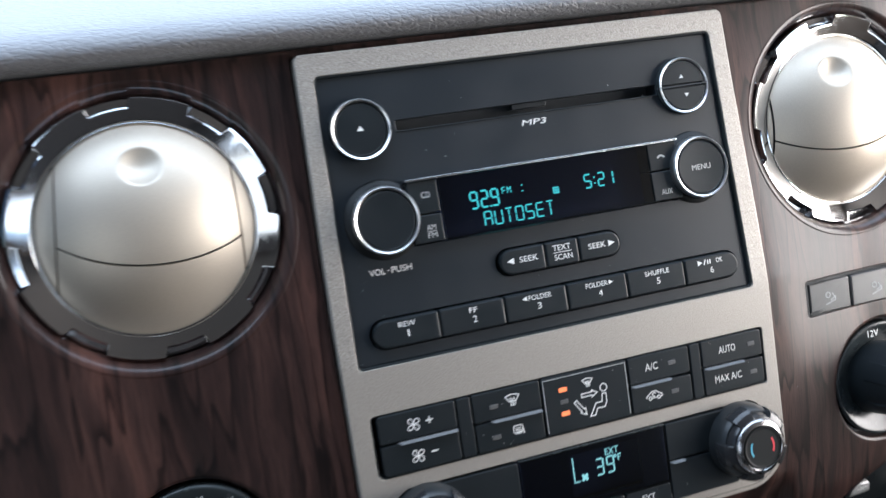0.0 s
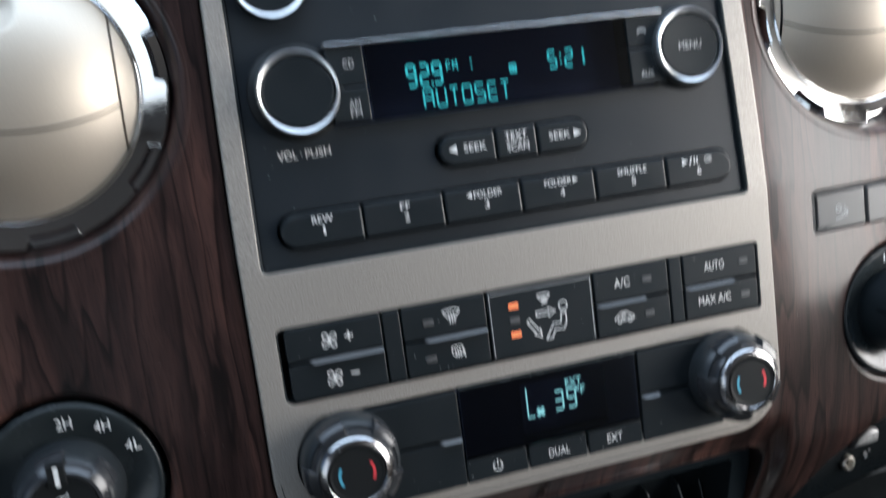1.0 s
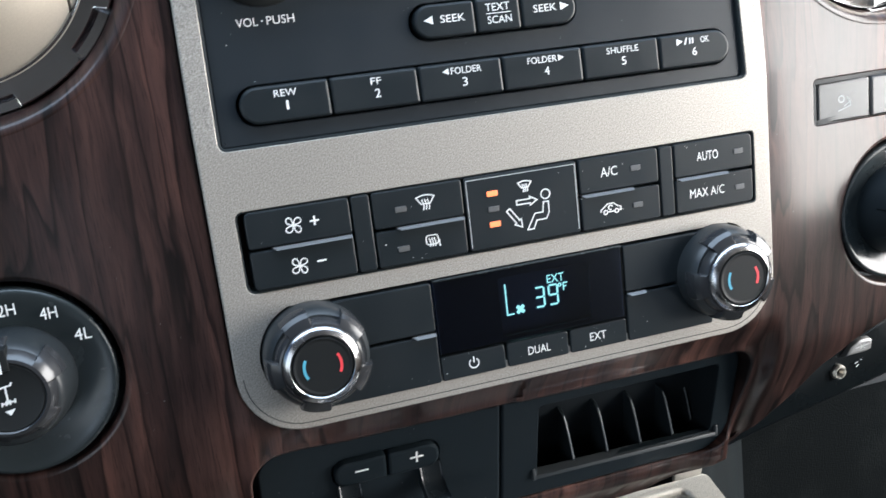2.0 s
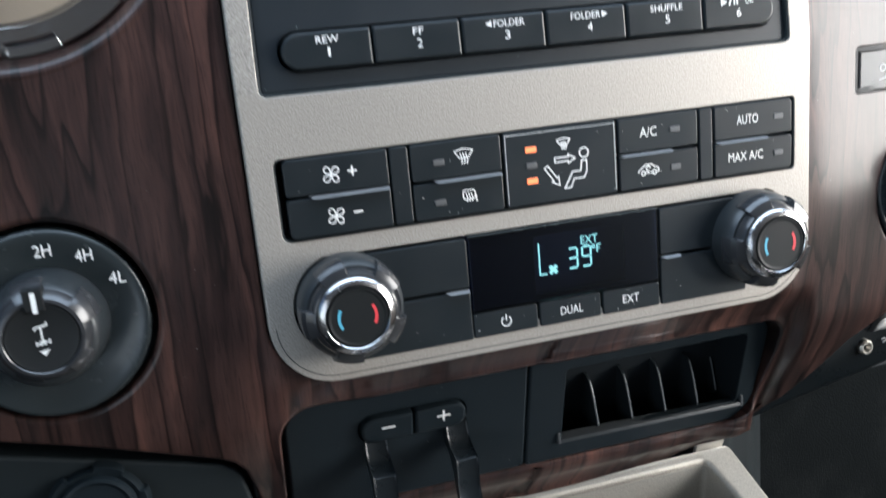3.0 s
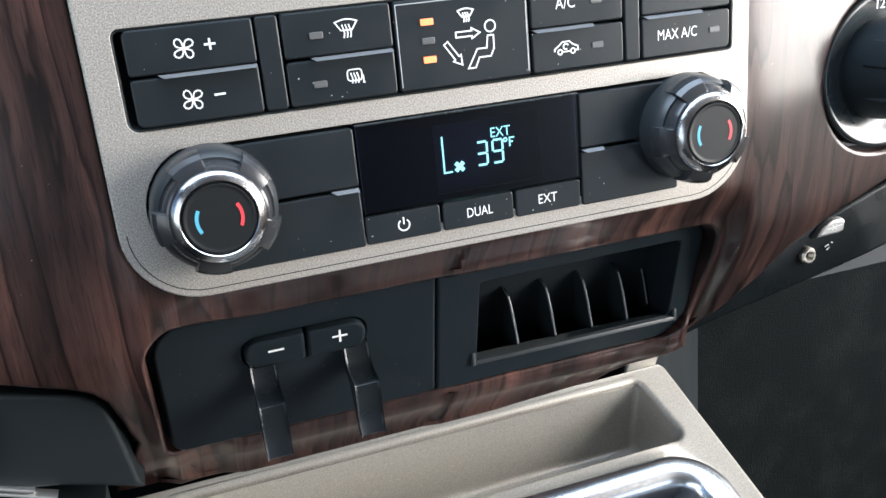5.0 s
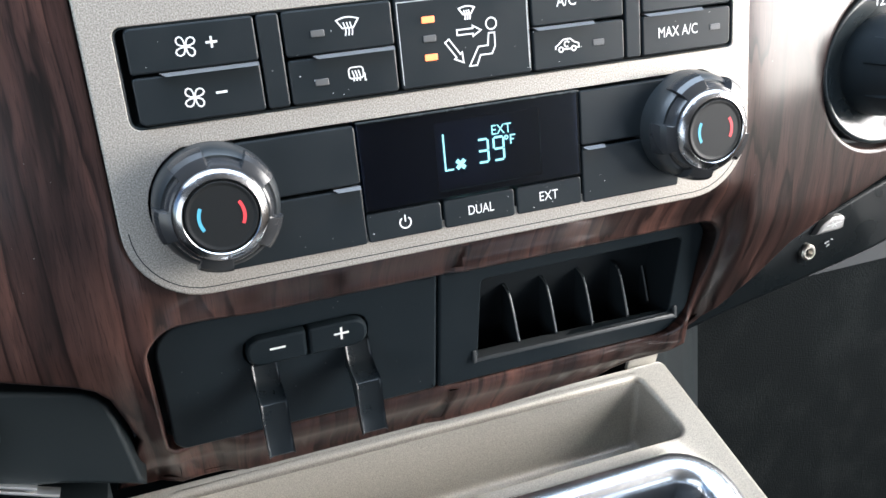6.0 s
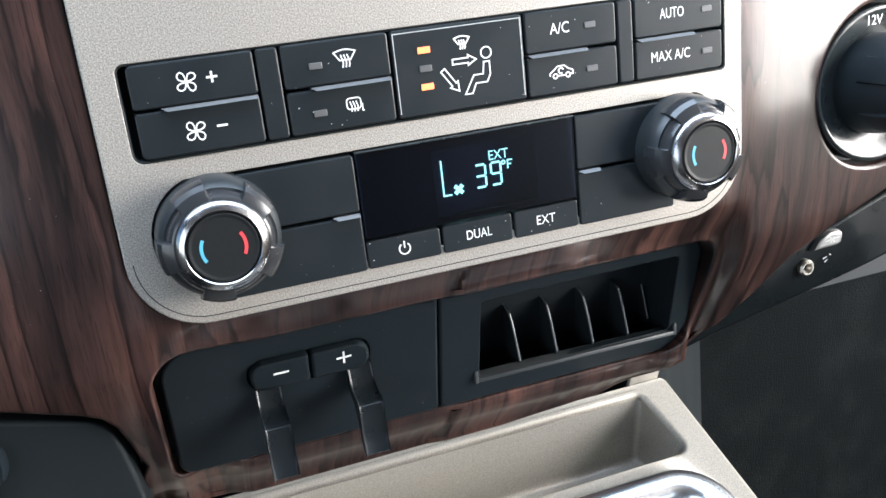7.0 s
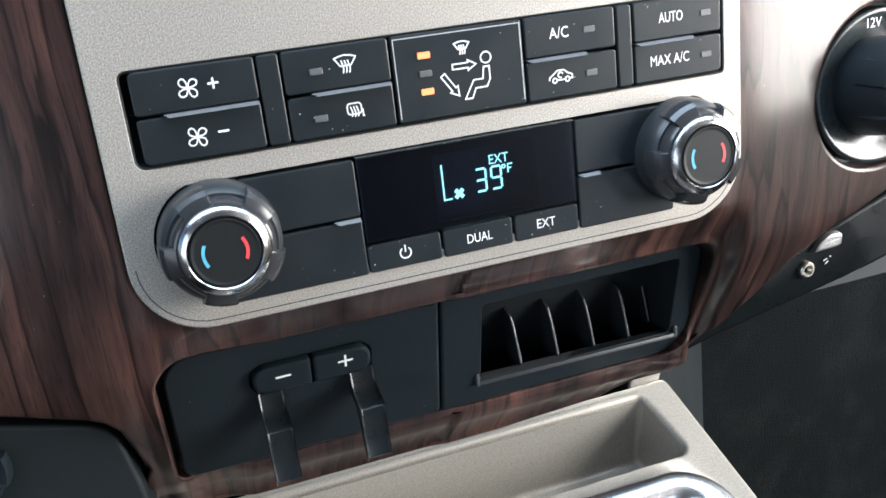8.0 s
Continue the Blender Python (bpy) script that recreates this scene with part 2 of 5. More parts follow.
def make_vinyl():
    m = material("grey_grained_vinyl", (0.150, 0.150, 0.155), 0.46)
    b = m.node_tree.nodes["Principled BSDF"]
    cells = node(m, "ShaderNodeTexVoronoi", Scale=330.0)
    cells.feature = "DISTANCE_TO_EDGE"
    wob = node(m, "ShaderNodeTexNoise", Scale=260.0, Detail=2)
    join(m, coords(m, (1, 1, 1)), wob.inputs["Vector"])
    add = node(m, "ShaderNodeVectorMath")
    add.operation = "MULTIPLY_ADD"
    join(m, wob.outputs["Color"], add.inputs[0])
    add.inputs[1].default_value = (0.004, 0.004, 0.004)
    join(m, coords(m, (0.55, 1, 1)), add.inputs[2])
    join(m, add.outputs["Vector"], cells.inputs["Vector"])
    edge = node(m, "ShaderNodeMapRange")
    edge.inputs["From Max"].default_value = 0.22
    join(m, cells.outputs["Distance"], edge.inputs["Value"])
    bump = node(m, "ShaderNodeBump", Strength=0.6, Distance=0.0005)
    join(m, edge.outputs["Result"], bump.inputs["Height"])
    join(m, bump.outputs["Normal"], b.inputs["Normal"])
    return m


vinyl = make_vinyl()


def make_lens():
    """Smoked clear window of a display."""
    m = bpy.data.materials.new("smoked_display_window")
    m.use_nodes = True
    m.node_tree.nodes.remove(m.node_tree.nodes["Principled BSDF"])
    out = m.node_tree.nodes["Material Output"]
    clear = node(m, "ShaderNodeBsdfTransparent")
    clear.inputs["Color"].default_value = (0.58, 0.60, 0.62, 1)
    gloss = node(m, "ShaderNodeBsdfGlossy")
    gloss.inputs["Roughness"].default_value = 0.32
    fres = node(m, "ShaderNodeFresnel", IOR=1.22)
    mix = node(m, "ShaderNodeMixShader")
    join(m, fres.outputs["Fac"], mix.inputs["Fac"])
    join(m, clear.outputs["BSDF"], mix.inputs[1])
    join(m, gloss.outputs["BSDF"], mix.inputs[2])
    join(m, mix.outputs["Shader"], out.inputs["Surface"])
    return m


lens = make_lens()

# ---------------------------------------------------------------- mesh helpers
ORIGINS = {}


def thing(name, at, label, category, group=""):
    """An empty on the dash at a place in the dash's own axes."""
    ob = new(name)
    ob.empty_display_size = 0.01
    ob.matrix_world = DASH @ Matrix.Translation(at)
    ORIGINS[ob.name] = Vector(at)
    return tagged(ob, label, category, group)


def part(name, bm, mat, parent, label="", bend=None, angle=35, kind=""):
    """Links a bmesh, drawn in the dash's axes, as one mesh under a thing or under a part."""
    root = parent
    while root.parent:
        root = root.parent
    off = ORIGINS[root.name]
    nrm = bm.verts.layers.float_vector.get("nrm")
    given = []
    for v in bm.verts:
        n = v[nrm].copy() if nrm else None
        if bend:
            if n is not None:
                n.z -= n.y * (bend(v.co.x, v.co.z + 1e-4) - bend(v.co.x, v.co.z - 1e-4)) / 2e-4
            v.co.y += bend(v.co.x, v.co.z)
        v.co -= off
        if n is not None:
            given.append(n.normalized())
    me = bpy.data.meshes.new(name)
    bm.to_mesh(me)
    bm.free()
    me.materials.append(mat)
    me.shade_smooth()
    if given:
        me.normals_split_custom_set_from_vertices(given)
    else:
        me.set_sharp_from_angle(angle=radians(angle))
    ob = new(name, me)
    ob.parent = parent
    return tagged(ob, label, "", "", kind)


def rrect(x0, x1, z0, z1, r=0.001, n=5):
    """A rounded rectangle, anticlockwise from the lower left; r is one radius or four (ll, lr, ur, ul)."""
    rs = r if isinstance(r, (tuple, list)) else (r,) * 4
    out = []
    for (cx, cz, sx, sz, a0), q in zip(((x0, z0, 1, 1, 180), (x1, z0, -1, 1, 270), (x1, z1, -1, -1, 0), (x0, z1, 1, -1, 90)), rs):
        q = max(q, 1e-5)
        for k in range(n + 1):
            a = radians(a0 + 90 * k / n)
            out.append((cx + sx * q + q * math.cos(a), cz + sz * q + q * math.sin(a)))
    return out


def circle(cx, cz, r, n=64):
    return [(cx + r * math.cos(2 * math.pi * k / n), cz + r * math.sin(2 * math.pi * k / n)) for k in range(n)]


def inset(pts, d):
    """The outline moved inwards by d (outwards if negative)."""
    out, n = [], len(pts)
    for i in range(n):
        a, p, c = Vector(pts[i - 1]), Vector(pts[i]), Vector(pts[(i + 1) % n])
        e, g = p - a, c - p
        e = e.normalized() if e.length > 1e-9 else g.normalized()
        g = g.normalized() if g.length > 1e-9 else e
        n1, n2 = Vector((-e.y, e.x)), Vector((-g.y, g.x))
        m = n1 + n2
        m = m.normalized() if m.length > 1e-6 else n1
        k = d / max(0.4, m.dot(n1))
        out.append((p.x + m.x * k, p.y + m.y * k))
    return out


def rings(bm, loops, cap_first=True, cap_last=True):
    """Bridges loops of equal length, each a list of (x, y, z)."""
    rows = [[bm.verts.new(p) for p in loop] for loop in loops]
    n = len(rows[0])
    for a, b in zip(rows, rows[1:]):
        for i in range(n):
            bm.faces.new((a[i], a[(i + 1) % n], b[(i + 1) % n], b[i]))
    if cap_first:
        bm.faces.new(rows[0])
    if cap_last:
        bm.faces.new(rows[-1][::-1])
    return rows


def prism(pts, yf, yb, bev=0.0006, bm=None):
    """A plate with the outline pts, from its front yf to its back yb, with a rounded front edge."""
    bm = bm or bmesh.new()
    loops = []
    for d, y in ((bev, yf), (bev * 0.35, yf + bev * 0.3), (0, yf + bev)) if bev else ((0, yf),):
        loops.append([(x, y, z) for x, z in (inset(pts, d) if d else pts)])
    loops.append([(x, yb, z) for x, z in pts])
    rings(bm, loops)
    return bm


def lathe(profile, cx, cz, n=64, bm=None, close=True):
    """Turns a profile of (radius, y), front to back, round an axis along y; profile may be a function of the angle."""
    bm = bm or bmesh.new()
    rows = []
    made = [profile(2 * math.pi * k / n) if callable(profile) else profile for k in range(n)]
    for j in range(len(made[0])):
        if max(m[j][0] for m in made) < 1e-6:
            v = bm.verts.new((cx, made[0][j][1], cz))
            rows.append([v] * n)
        else:
            rows.append([bm.verts.new((cx + made[k][j][0] * math.cos(2 * math.pi * k / n), made[k][j][1], cz + made[k][j][0] * math.sin(2 * math.pi * k / n))) for k in range(n)])
    for a, b in zip(rows, rows[1:]):
        for i in range(n):
            f = []
            for v in (a[i], a[(i + 1) % n], b[(i + 1) % n], b[i]):
                if v not in f:
                    f.append(v)
            if len(f) > 2:
                bm.faces.new(f)
    if close:
        bmesh.ops.recalc_face_normals(bm, faces=bm.faces)
    return bm


def ease(t):
    t = min(1.0, max(0.0, t))
    return t * t * (3 - 2 * t)


def dense(pts, step):
    """Adds points along an outline so that none are further apart than step."""
    out = []
    for i, p in enumerate(pts):
        q = pts[(i + 1) % len(pts)]
        k = max(1, math.ceil(math.dist(p, q) / step))
        out += [(p[0] + (q[0] - p[0]) * j / k, p[1] + (q[1] - p[1]) * j / k) for j in range(k)]
    return out


def sheet(outer, holes, height, xs, zs, lip, deep, lip_outer=0.001):
    """A moulded panel: a sheet y = height(x, z) with openings whose edges roll in by lip and run back by deep."""
    bm = bmesh.new()
    guard = 0.0015
    loops = [(inset(outer, lip_outer), outer, lip_outer, inset(outer, lip_outer + guard))] + [(inset(h, -q), h, q, inset(h, -q - guard)) for h, q in zip(holes, lip if isinstance(lip, list) else [lip] * len(holes))]
    for *_, pts in loops:
        vs = [bm.verts.new((x, 0, z)) for x, z in pts]
        for i in range(len(vs)):
            bm.edges.new((vs[i - 1], vs[i]))
    bmesh.ops.triangle_fill(bm, use_beauty=True, edges=bm.edges[:], normal=(0, -1, 0))
    for axis, cuts in ((0, xs), (2, zs)):
        for c in cuts:
            co, no = [0, 0, 0], [0, 0, 0]
            co[axis], no[axis] = c, 1
            bmesh.ops.bisect_plane(bm, geom=bm.verts[:] + bm.edges[:] + bm.faces[:], plane_co=co, plane_no=no, dist=1e-6)
    nrm = bm.verts.layers.float_vector.new("nrm")

    def slope(x, z, e=2e-4):
        return Vector(((height(x + e, z) - height(x - e, z)) / (2 * e), -1, (height(x, z + e) - height(x, z - e)) / (2 * e))).normalized()

    for v in bm.verts:
        v.co.y = height(v.co.x, v.co.z)
        v[nrm] = slope(v.co.x, v.co.z)

    def put(x, y, z, n):
        v = bm.verts.new((x, y, z))
        v[nrm] = n
        return v

    for pts, edge, r, far in loops:
        rows = [[put(x, height(x, z), z, slope(x, z)) for x, z in far]]
        for k in range(5):
            a = math.pi / 2 * k / 4
            row = []
            for p, e in zip(pts, edge):
                out = Vector((e[0] - p[0], 0, e[1] - p[1])).normalized()
                row.append(put(p[0] + (e[0] - p[0]) * math.sin(a), height(*p) + r * (1 - math.cos(a)), p[1] + (e[1] - p[1]) * math.sin(a), (slope(*p) * math.cos(a) + out * math.sin(a)).normalized()))
            rows.append(row)
        rows.append([put(e[0], height(*p) + r + deep, e[1], Vector((e[0] - p[0], 0, e[1] - p[1])).normalized()) for p, e in zip(pts, edge)])
        for a, b in zip(rows, rows[1:]):
            for i in range(len(a)):
                j = (i + 1) % len(a)
                bm.faces.new((a[i], b[i], b[j], a[j]))
    bmesh.ops.remove_doubles(bm, verts=bm.verts, dist=2e-6)
    bm.normal_update()
    for f in bm.faces:
        if f.normal.dot(sum((v[nrm] for v in f.verts), Vector())) < 0:
            f.normal_flip()
    return bm


def strokes(lines, w, y, thick=0.00012, bm=None):
    """Flat raised ribbons of width w along polylines of (x, z)."""
    bm = bm or bmesh.new()
    for line in lines:
        pts = [Vector(p) for p in line]
        shut = (pts[0] - pts[-1]).length < 1e-7 and len(pts) > 2
        if shut:
            pts = pts[:-1]
        n, left, right = len(pts), [], []
        for i, p in enumerate(pts):
            a = pts[i - 1] if (i or shut) else p - (pts[1] - p)
            c = pts[(i + 1) % n] if (i < n - 1 or shut) else p + (p - pts[i - 1])
            e, g = (p - a), (c - p)
            e = e.normalized() if e.length > 1e-9 else g.normalized()
            g = g.normalized() if g.length > 1e-9 else e
            m = Vector((-e.y - g.y, e.x + g.x))
            m = m.normalized() if m.length > 1e-6 else Vector((-e.y, e.x))
            k = w / 2 / max(0.5, m.dot(Vector((-e.y, e.x))))
            left.append(p + m * k)
            right.append(p - m * k)
        for i in range(n if shut else n - 1):
            j = (i + 1) % n
            f = [bm.verts.new((q.x, y, q.y)) for q in (left[i], right[i], right[j], left[j])]
            b = [bm.verts.new((q.x, y + thick, q.y)) for q in (left[i], right[i], right[j], left[j])]
            bm.faces.new(f)
            for s in range(4):
                bm.faces.new((f[s], f[s - 1], b[s - 1], b[s]))
    return bm


def patch(pts, y, bm=None, thick=0.00012):
    return prism(pts, y, y + thick, 0, bm)


def letters(body, cx, cz, high, wide, y, slant=0.0):
    """Raised lettering in the built-in font, centred at (cx, cz), with capitals high and the whole word wide metres."""
    cu = bpy.data.curves.new("lettering", "FONT")
    cu.body, cu.extrude, cu.resolution_u = body, 0.0, 3
    ob = bpy.data.objects.new("lettering", cu)
    me = ob.to_mesh()
    bm = bmesh.new()
    bm.from_mesh(me)
    ob.to_mesh_clear()
    bpy.data.objects.remove(ob)
    bpy.data.curves.remove(cu)
    xs, ys = [v.co.x for v in bm.verts], [v.co.y for v in bm.verts]
    x0, x1, y0, y1 = min(xs), max(xs), min(ys), max(ys)
    for v in bm.verts:
        u, w = (v.co.x - (x0 + x1) / 2) / (x1 - x0) * wide, (v.co.y - (y0 + y1) / 2) / (y1 - y0) * high
        v.co = Vector((cx + u + slant * w, y, cz + w))
    bmesh.ops.recalc_face_normals(bm, faces=bm.faces)
    for f in bm.faces:
        f.normal_update()
        if f.normal.y > 0:
            f.normal_flip()
    return bm


SEGMENTS = {"0": "abcdef", "1": "bc", "2": "abged", "3": "abgcd", "5": "afgcd", "9": "abcdfg", "A": "abcefg", "U": "bcdef", "T": "atm",
            "O": "abcdef", "S": "afgcd", "E": "adefg", "F": "aefg", "X": "xy", "M": "bcefvw"}


def segment_text(body, x, z, w, h, gap, line, y):
    """Words in the bars of a segment display, from the lower left corner (x, z)."""
    out, cut = [], line * 0.35
    for ch in body:
        if ch == ".":
            out.append([(x - gap * 0.6, z), (x - gap * 0.6 + line, z)])
            continue
        if ch == ":":
            out += [[(x, z + h * q), (x + line, z + h * q)] for q in (0.28, 0.72)]
            x += line + gap
            continue
        m = z + h / 2
        at = {"a": ((x + cut, z + h), (x + w - cut, z + h)), "b": ((x + w, z + h - cut), (x + w, m + cut)), "c": ((x + w, m - cut), (x + w, z + cut)),
              "d": ((x + cut, z), (x + w - cut, z)), "e": ((x, m - cut), (x, z + cut)), "f": ((x, z + h - cut), (x, m + cut)), "g": ((x + cut, m), (x + w - cut, m)),
              "t": ((x + w / 2, z + h - line), (x + w / 2, m + cut)), "m": ((x + w / 2, m - cut), (x + w / 2, z)),
              "x": ((x, z), (x + w, z + h)), "y": ((x, z + h), (x + w, z)), "v": ((x, z + h), (x + w / 2, m)), "w": ((x + w, z + h), (x + w / 2, m))}
        out += [list(at[s]) for s in SEGMENTS.get(ch, "")]
        x += w + gap
    return strokes(out, line, y)


def arc(cx, cz, r, a0, a1, n=12):
    return [(cx + r * math.cos(radians(a0 + (a1 - a0) * k / n)), cz + r * math.sin(radians(a0 + (a1 - a0) * k / n))) for k in range(n + 1)]


def box(x0, x1, y0, y1, z0, z1, bm=None):
    bm = bm or bmesh.new()
    rings(bm, [[(x0, y0, z0), (x1, y0, z0), (x1, y0, z1), (x0, y0, z1)], [(x0, y1, z0), (x1, y1, z0), (x1, y1, z1), (x0, y1, z1)]])
    return bm


# ---------------------------------------------------------------- symbols
def fan_symbol(cx, cz, s):
    out = []
    for q in range(4):
        t = radians(90 * q - 22)
        pts = []
        for u, v in ((0.03, 0.06), (-0.06, 0.45), (-0.02, 0.78), (0.20, 1.0), (0.50, 1.02), (0.72, 0.84), (0.70, 0.56), (0.46, 0.30), (0.03, 0.06)):
            pts.append((cx + s * (u * math.cos(t) - v * math.sin(t)), cz + s * (u * math.sin(t) + v * math.cos(t))))
        out.append(pts)
    return out


def wave(x, z0, z1, amp):
    return [(x + amp * math.sin(4.2 * k / 8), z0 + (z1 - z0) * k / 8) for k in range(9)]


def screen_symbol(cx, cz, s):
    """A windscreen with rising warm air."""
    top = [(cx - s + 2 * s * k / 8, cz + s * (0.62 + 0.22 * math.sin(math.pi * k / 8))) for k in range(9)]
    out = [top + [(cx + 0.5 * s, cz - 0.1 * s), (cx - 0.5 * s, cz - 0.1 * s), top[0]]]
    for d in (-0.3, 0, 0.3):
        out.append(wave(cx + d * s, cz - 0.75 * s, cz + 0.4 * s, 0.09 * s))
    return out


def mirror_symbol(cx, cz, s):
    out = [[*rrect(cx - 0.8 * s, cx + 0.6 * s, cz - 0.35 * s, cz + 0.7 * s, 0.3 * s, 3)]]
    out[0].append(out[0][0])
    for d in (-0.4, -0.1, 0.2):
        out.append(wave(cx + d * s, cz - 0.6 * s, cz + 0.4 * s, 0.08 * s))
    out.append([(cx + 0.72 * s, cz + 0.1 * s), (cx + 0.72 * s, cz - 0.6 * s), (cx + 0.86 * s, cz - 0.6 * s)])
    return out


def arrow_outline(a, b, w):
    a, b = Vector(a), Vector(b)
    d = (b - a).normalized()
    n = Vector((-d.y, d.x))
    neck = b - d * w * 1.7
    pts = [a + n * w * 0.5, neck + n * w * 0.5, neck + n * w, b, neck - n * w, neck - n * w * 0.5, a - n * w * 0.5, a + n * w * 0.5]
    return [(p.x, p.y) for p in pts]


# ---------------------------------------------------------------- shapes of the dash
def face(x, z):
    """The bezel's front: upright below, leaning back along the radio."""
    return 0.08 * z if z > 0 else 0.0


def lower(x, z):
    """The front of the two lower panels."""
    return 0.026 + (-0.136 - z) * 0.30


def wood_front(x, z):
    a = abs(x)
    y = 0.0050 + 0.0060 * ease((a - 0.118) / 0.085)
    if z > 0:
        y += 0.08 * min(z, 0.16) * (1 - 0.5 * ease((a - 0.118) / 0.10))
    y += 0.9 * max(0.0, -0.055 - z) ** 2 * ease((a - 0.118) / 0.012)
    if z < -0.113:
        y += (0.0135 if x < 0 else 0.0115) * ease((-0.113 - z) / 0.021) * (1 - ease((a - 0.085) / 0.050) if x < 0 else 1 - ease((a - 0.119) / 0.018))
    if z < -0.13:
        y += 0.022 * ease((-0.13 - z) / 0.075)
    if z < -0.198:
        y += 0.010 * ease((-0.198 - z) / 0.020)
    if z < -0.206:
        y += 0.012 * ease((-0.206 - z) / 0.020)
    if x < 0:
        y += 0.020 * ease((-0.174 - z) / 0.032) * ease((a - 0.088) / 0.032) * (1 - 0.8 * ease((a - 0.118) / 0.012))
    y += 0.007 * ease((-0.188 - z) / 0.010) * (1 - ease((a - 0.100) / 0.022))
    return y


BEZEL = rrect(-0.1218, 0.1238, -0.1158, 0.1535, (0.026, 0.026, 0.004, 0.004), 10)
BEZEL = [(x * (1.0 - 0.026 * ease(z / 0.155)), z) for x, z in dense(BEZEL, 0.006)]
RADIO = [(x * (1.0 - 0.026 * max(0, z) / 0.142), z) for x, z in rrect(-0.1135, 0.1135, -0.0012, 0.1425, 0.003, 4)]
UPPER = rrect(-0.1119, 0.1158, -0.0568, -0.0243, (0.0036, 0.002, 0.002, 0.0028), 5)
KNOB_L, KNOB_R, KNOB_Z = -0.0898, 0.0938, -0.0840
VENT_L, VENT_R, VENT_Z = -0.1972, 0.1990, 0.0826
DIAL = (-0.2007, -0.0764)
SOCKET = (0.2077, -0.0770)


def slot_outline():
    """The lower opening: a bar that swells round both knobs."""
    pts = []
    r, z0, z1 = 0.0216, -0.1092, -0.0640
    for cx, s in ((KNOB_R, 1), (KNOB_L, -1)):
        for k in range(17):
            t = radians(-78 + 156 * k / 16 if s > 0 else 102 + 156 * k / 16)
            z = KNOB_Z + r * math.sin(t)
            pts.append((cx + r * math.cos(t), max(z0, min(z1, z)) if abs(math.cos(t)) < 0.62 else z))
    return pts


SLOT = slot_outline()
PANELS = rrect(-0.1230, 0.1236, -0.1965, -0.1335, (0.004, 0.018, 0.010, 0.013), 8)
PANELS = [(x - 0.002 * ease((-0.15 - z) / 0.05) * ease((x - 0.03) / 0.085), z) for x, z in dense(PANELS, 0.006)]
PANELS = [(x, z + 0.0045 * ease((-0.08 - x) / 0.035) * ease((z + 0.165) / 0.03)) for x, z in PANELS]
SWITCHES = rrect(0.1538, 0.2250, -0.0283, -0.0073, 0.002, 3)

# ---------------------------------------------------------------- dashboard
dash = thing("dashboard", (0, 0.05, -0.20), "dashboard with dark glossy wood trim under a grey vinyl top", "dashboard")
WOOD_EDGE = dense([(-0.36, -0.080), (-0.20, -0.1290), (-0.170, -0.1390), (-0.149, -0.1465), (-0.1425, -0.1505), (-0.1385, -0.1565), (-0.1360, -0.1680), (-0.1330, -0.1850), (-0.1370, -0.1950), (-0.1440, -0.2080), (-0.1500, -0.2275), (0.030, -0.2270), (0.085, -0.2240), (0.108, -0.2115), (0.1270, -0.1985), (0.1446, -0.1832),
                   (0.1550, -0.1715), (0.1665, -0.1545), (0.1850, -0.1425), (0.2203, -0.1265), (0.36, -0.070), (0.36, 0.157), (-0.36, 0.157)], 0.01)
steps = [k * 0.006 for k in range(-34, 35)] + [s * (0.111 + k * 0.002) for s in (-1, 1) for k in range(16)]
wood_holes = [dense(inset(BEZEL, -0.0007), 0.006), circle(VENT_L, VENT_Z, 0.0678, 96), circle(VENT_R, VENT_Z, 0.0678, 96), circle(*DIAL, 0.0388, 80), circle(*SOCKET, 0.0372, 80), dense(SWITCHES, 0.006), PANELS]
part("wood_trim", sheet(WOOD_EDGE, wood_holes, wood_front, steps, [k * 0.006 for k in range(-34, 27)] + [-0.2085 + k * 0.003 for k in range(32)], [0.0013, 0.0010, 0.0010, 0.0026, 0.0026, 0.0008, 0.0016], 0.012, 0.0016), wood, dash, "glossy dark walnut wood-grain trim panel", angle=50)


def vent_bead(cx, cz):
    """The rolled-in edge of the trim round an air vent."""
    def at(t):
        w = wood_front(cx + 0.0690 * math.cos(t), cz + 0.0690 * math.sin(t)) - 0.0002
        return [(0.0618, 0.030), (0.0618, w + 0.0082), (0.0620, w + 0.0070), (0.0625, w + 0.0055), (0.0632, w + 0.0040), (0.0641, w + 0.0027), (0.0652, w + 0.0015), (0.0664, w + 0.0007), (0.0676, w + 0.0002), (0.0686, w), (0.0693, w + 0.0006)]
    return lathe(at, cx, cz, 128, close=False)


for vx in (VENT_L, VENT_R):
    bead = vent_bead(vx, VENT_Z)
    for f in bead.faces:
        f.normal_update()
        if f.normal.y > 0.02:
            f.normal_flip()
    part("vent_bead", bead, wood, dash, "glossy rolled edge of the trim round a vent", angle=70)

bm = bmesh.new()
profile = [(0.045, 0.1575), (0.024, 0.1577), (0.013, 0.1592), (0.0080, 0.1625), (0.0080, 0.1665), (0.0115, 0.1710), (0.018, 0.1755), (0.028, 0.1805), (0.045, 0.188), (0.09, 0.205), (0.20, 0.246), (0.42, 0.330), (0.72, 0.440), (0.72, 0.400), (0.20, 0.20), (0.045, 0.170)]
xs = [-0.82 + 1.64 * k / 40 for k in range(41)]
rings(bm, [[(x, y, z) for y, z in profile] for x in xs])
bmesh.ops.recalc_face_normals(bm, faces=bm.faces)
part("top_pad", bm, vinyl, dash, "grey leather-grained vinyl dash top", angle=60)
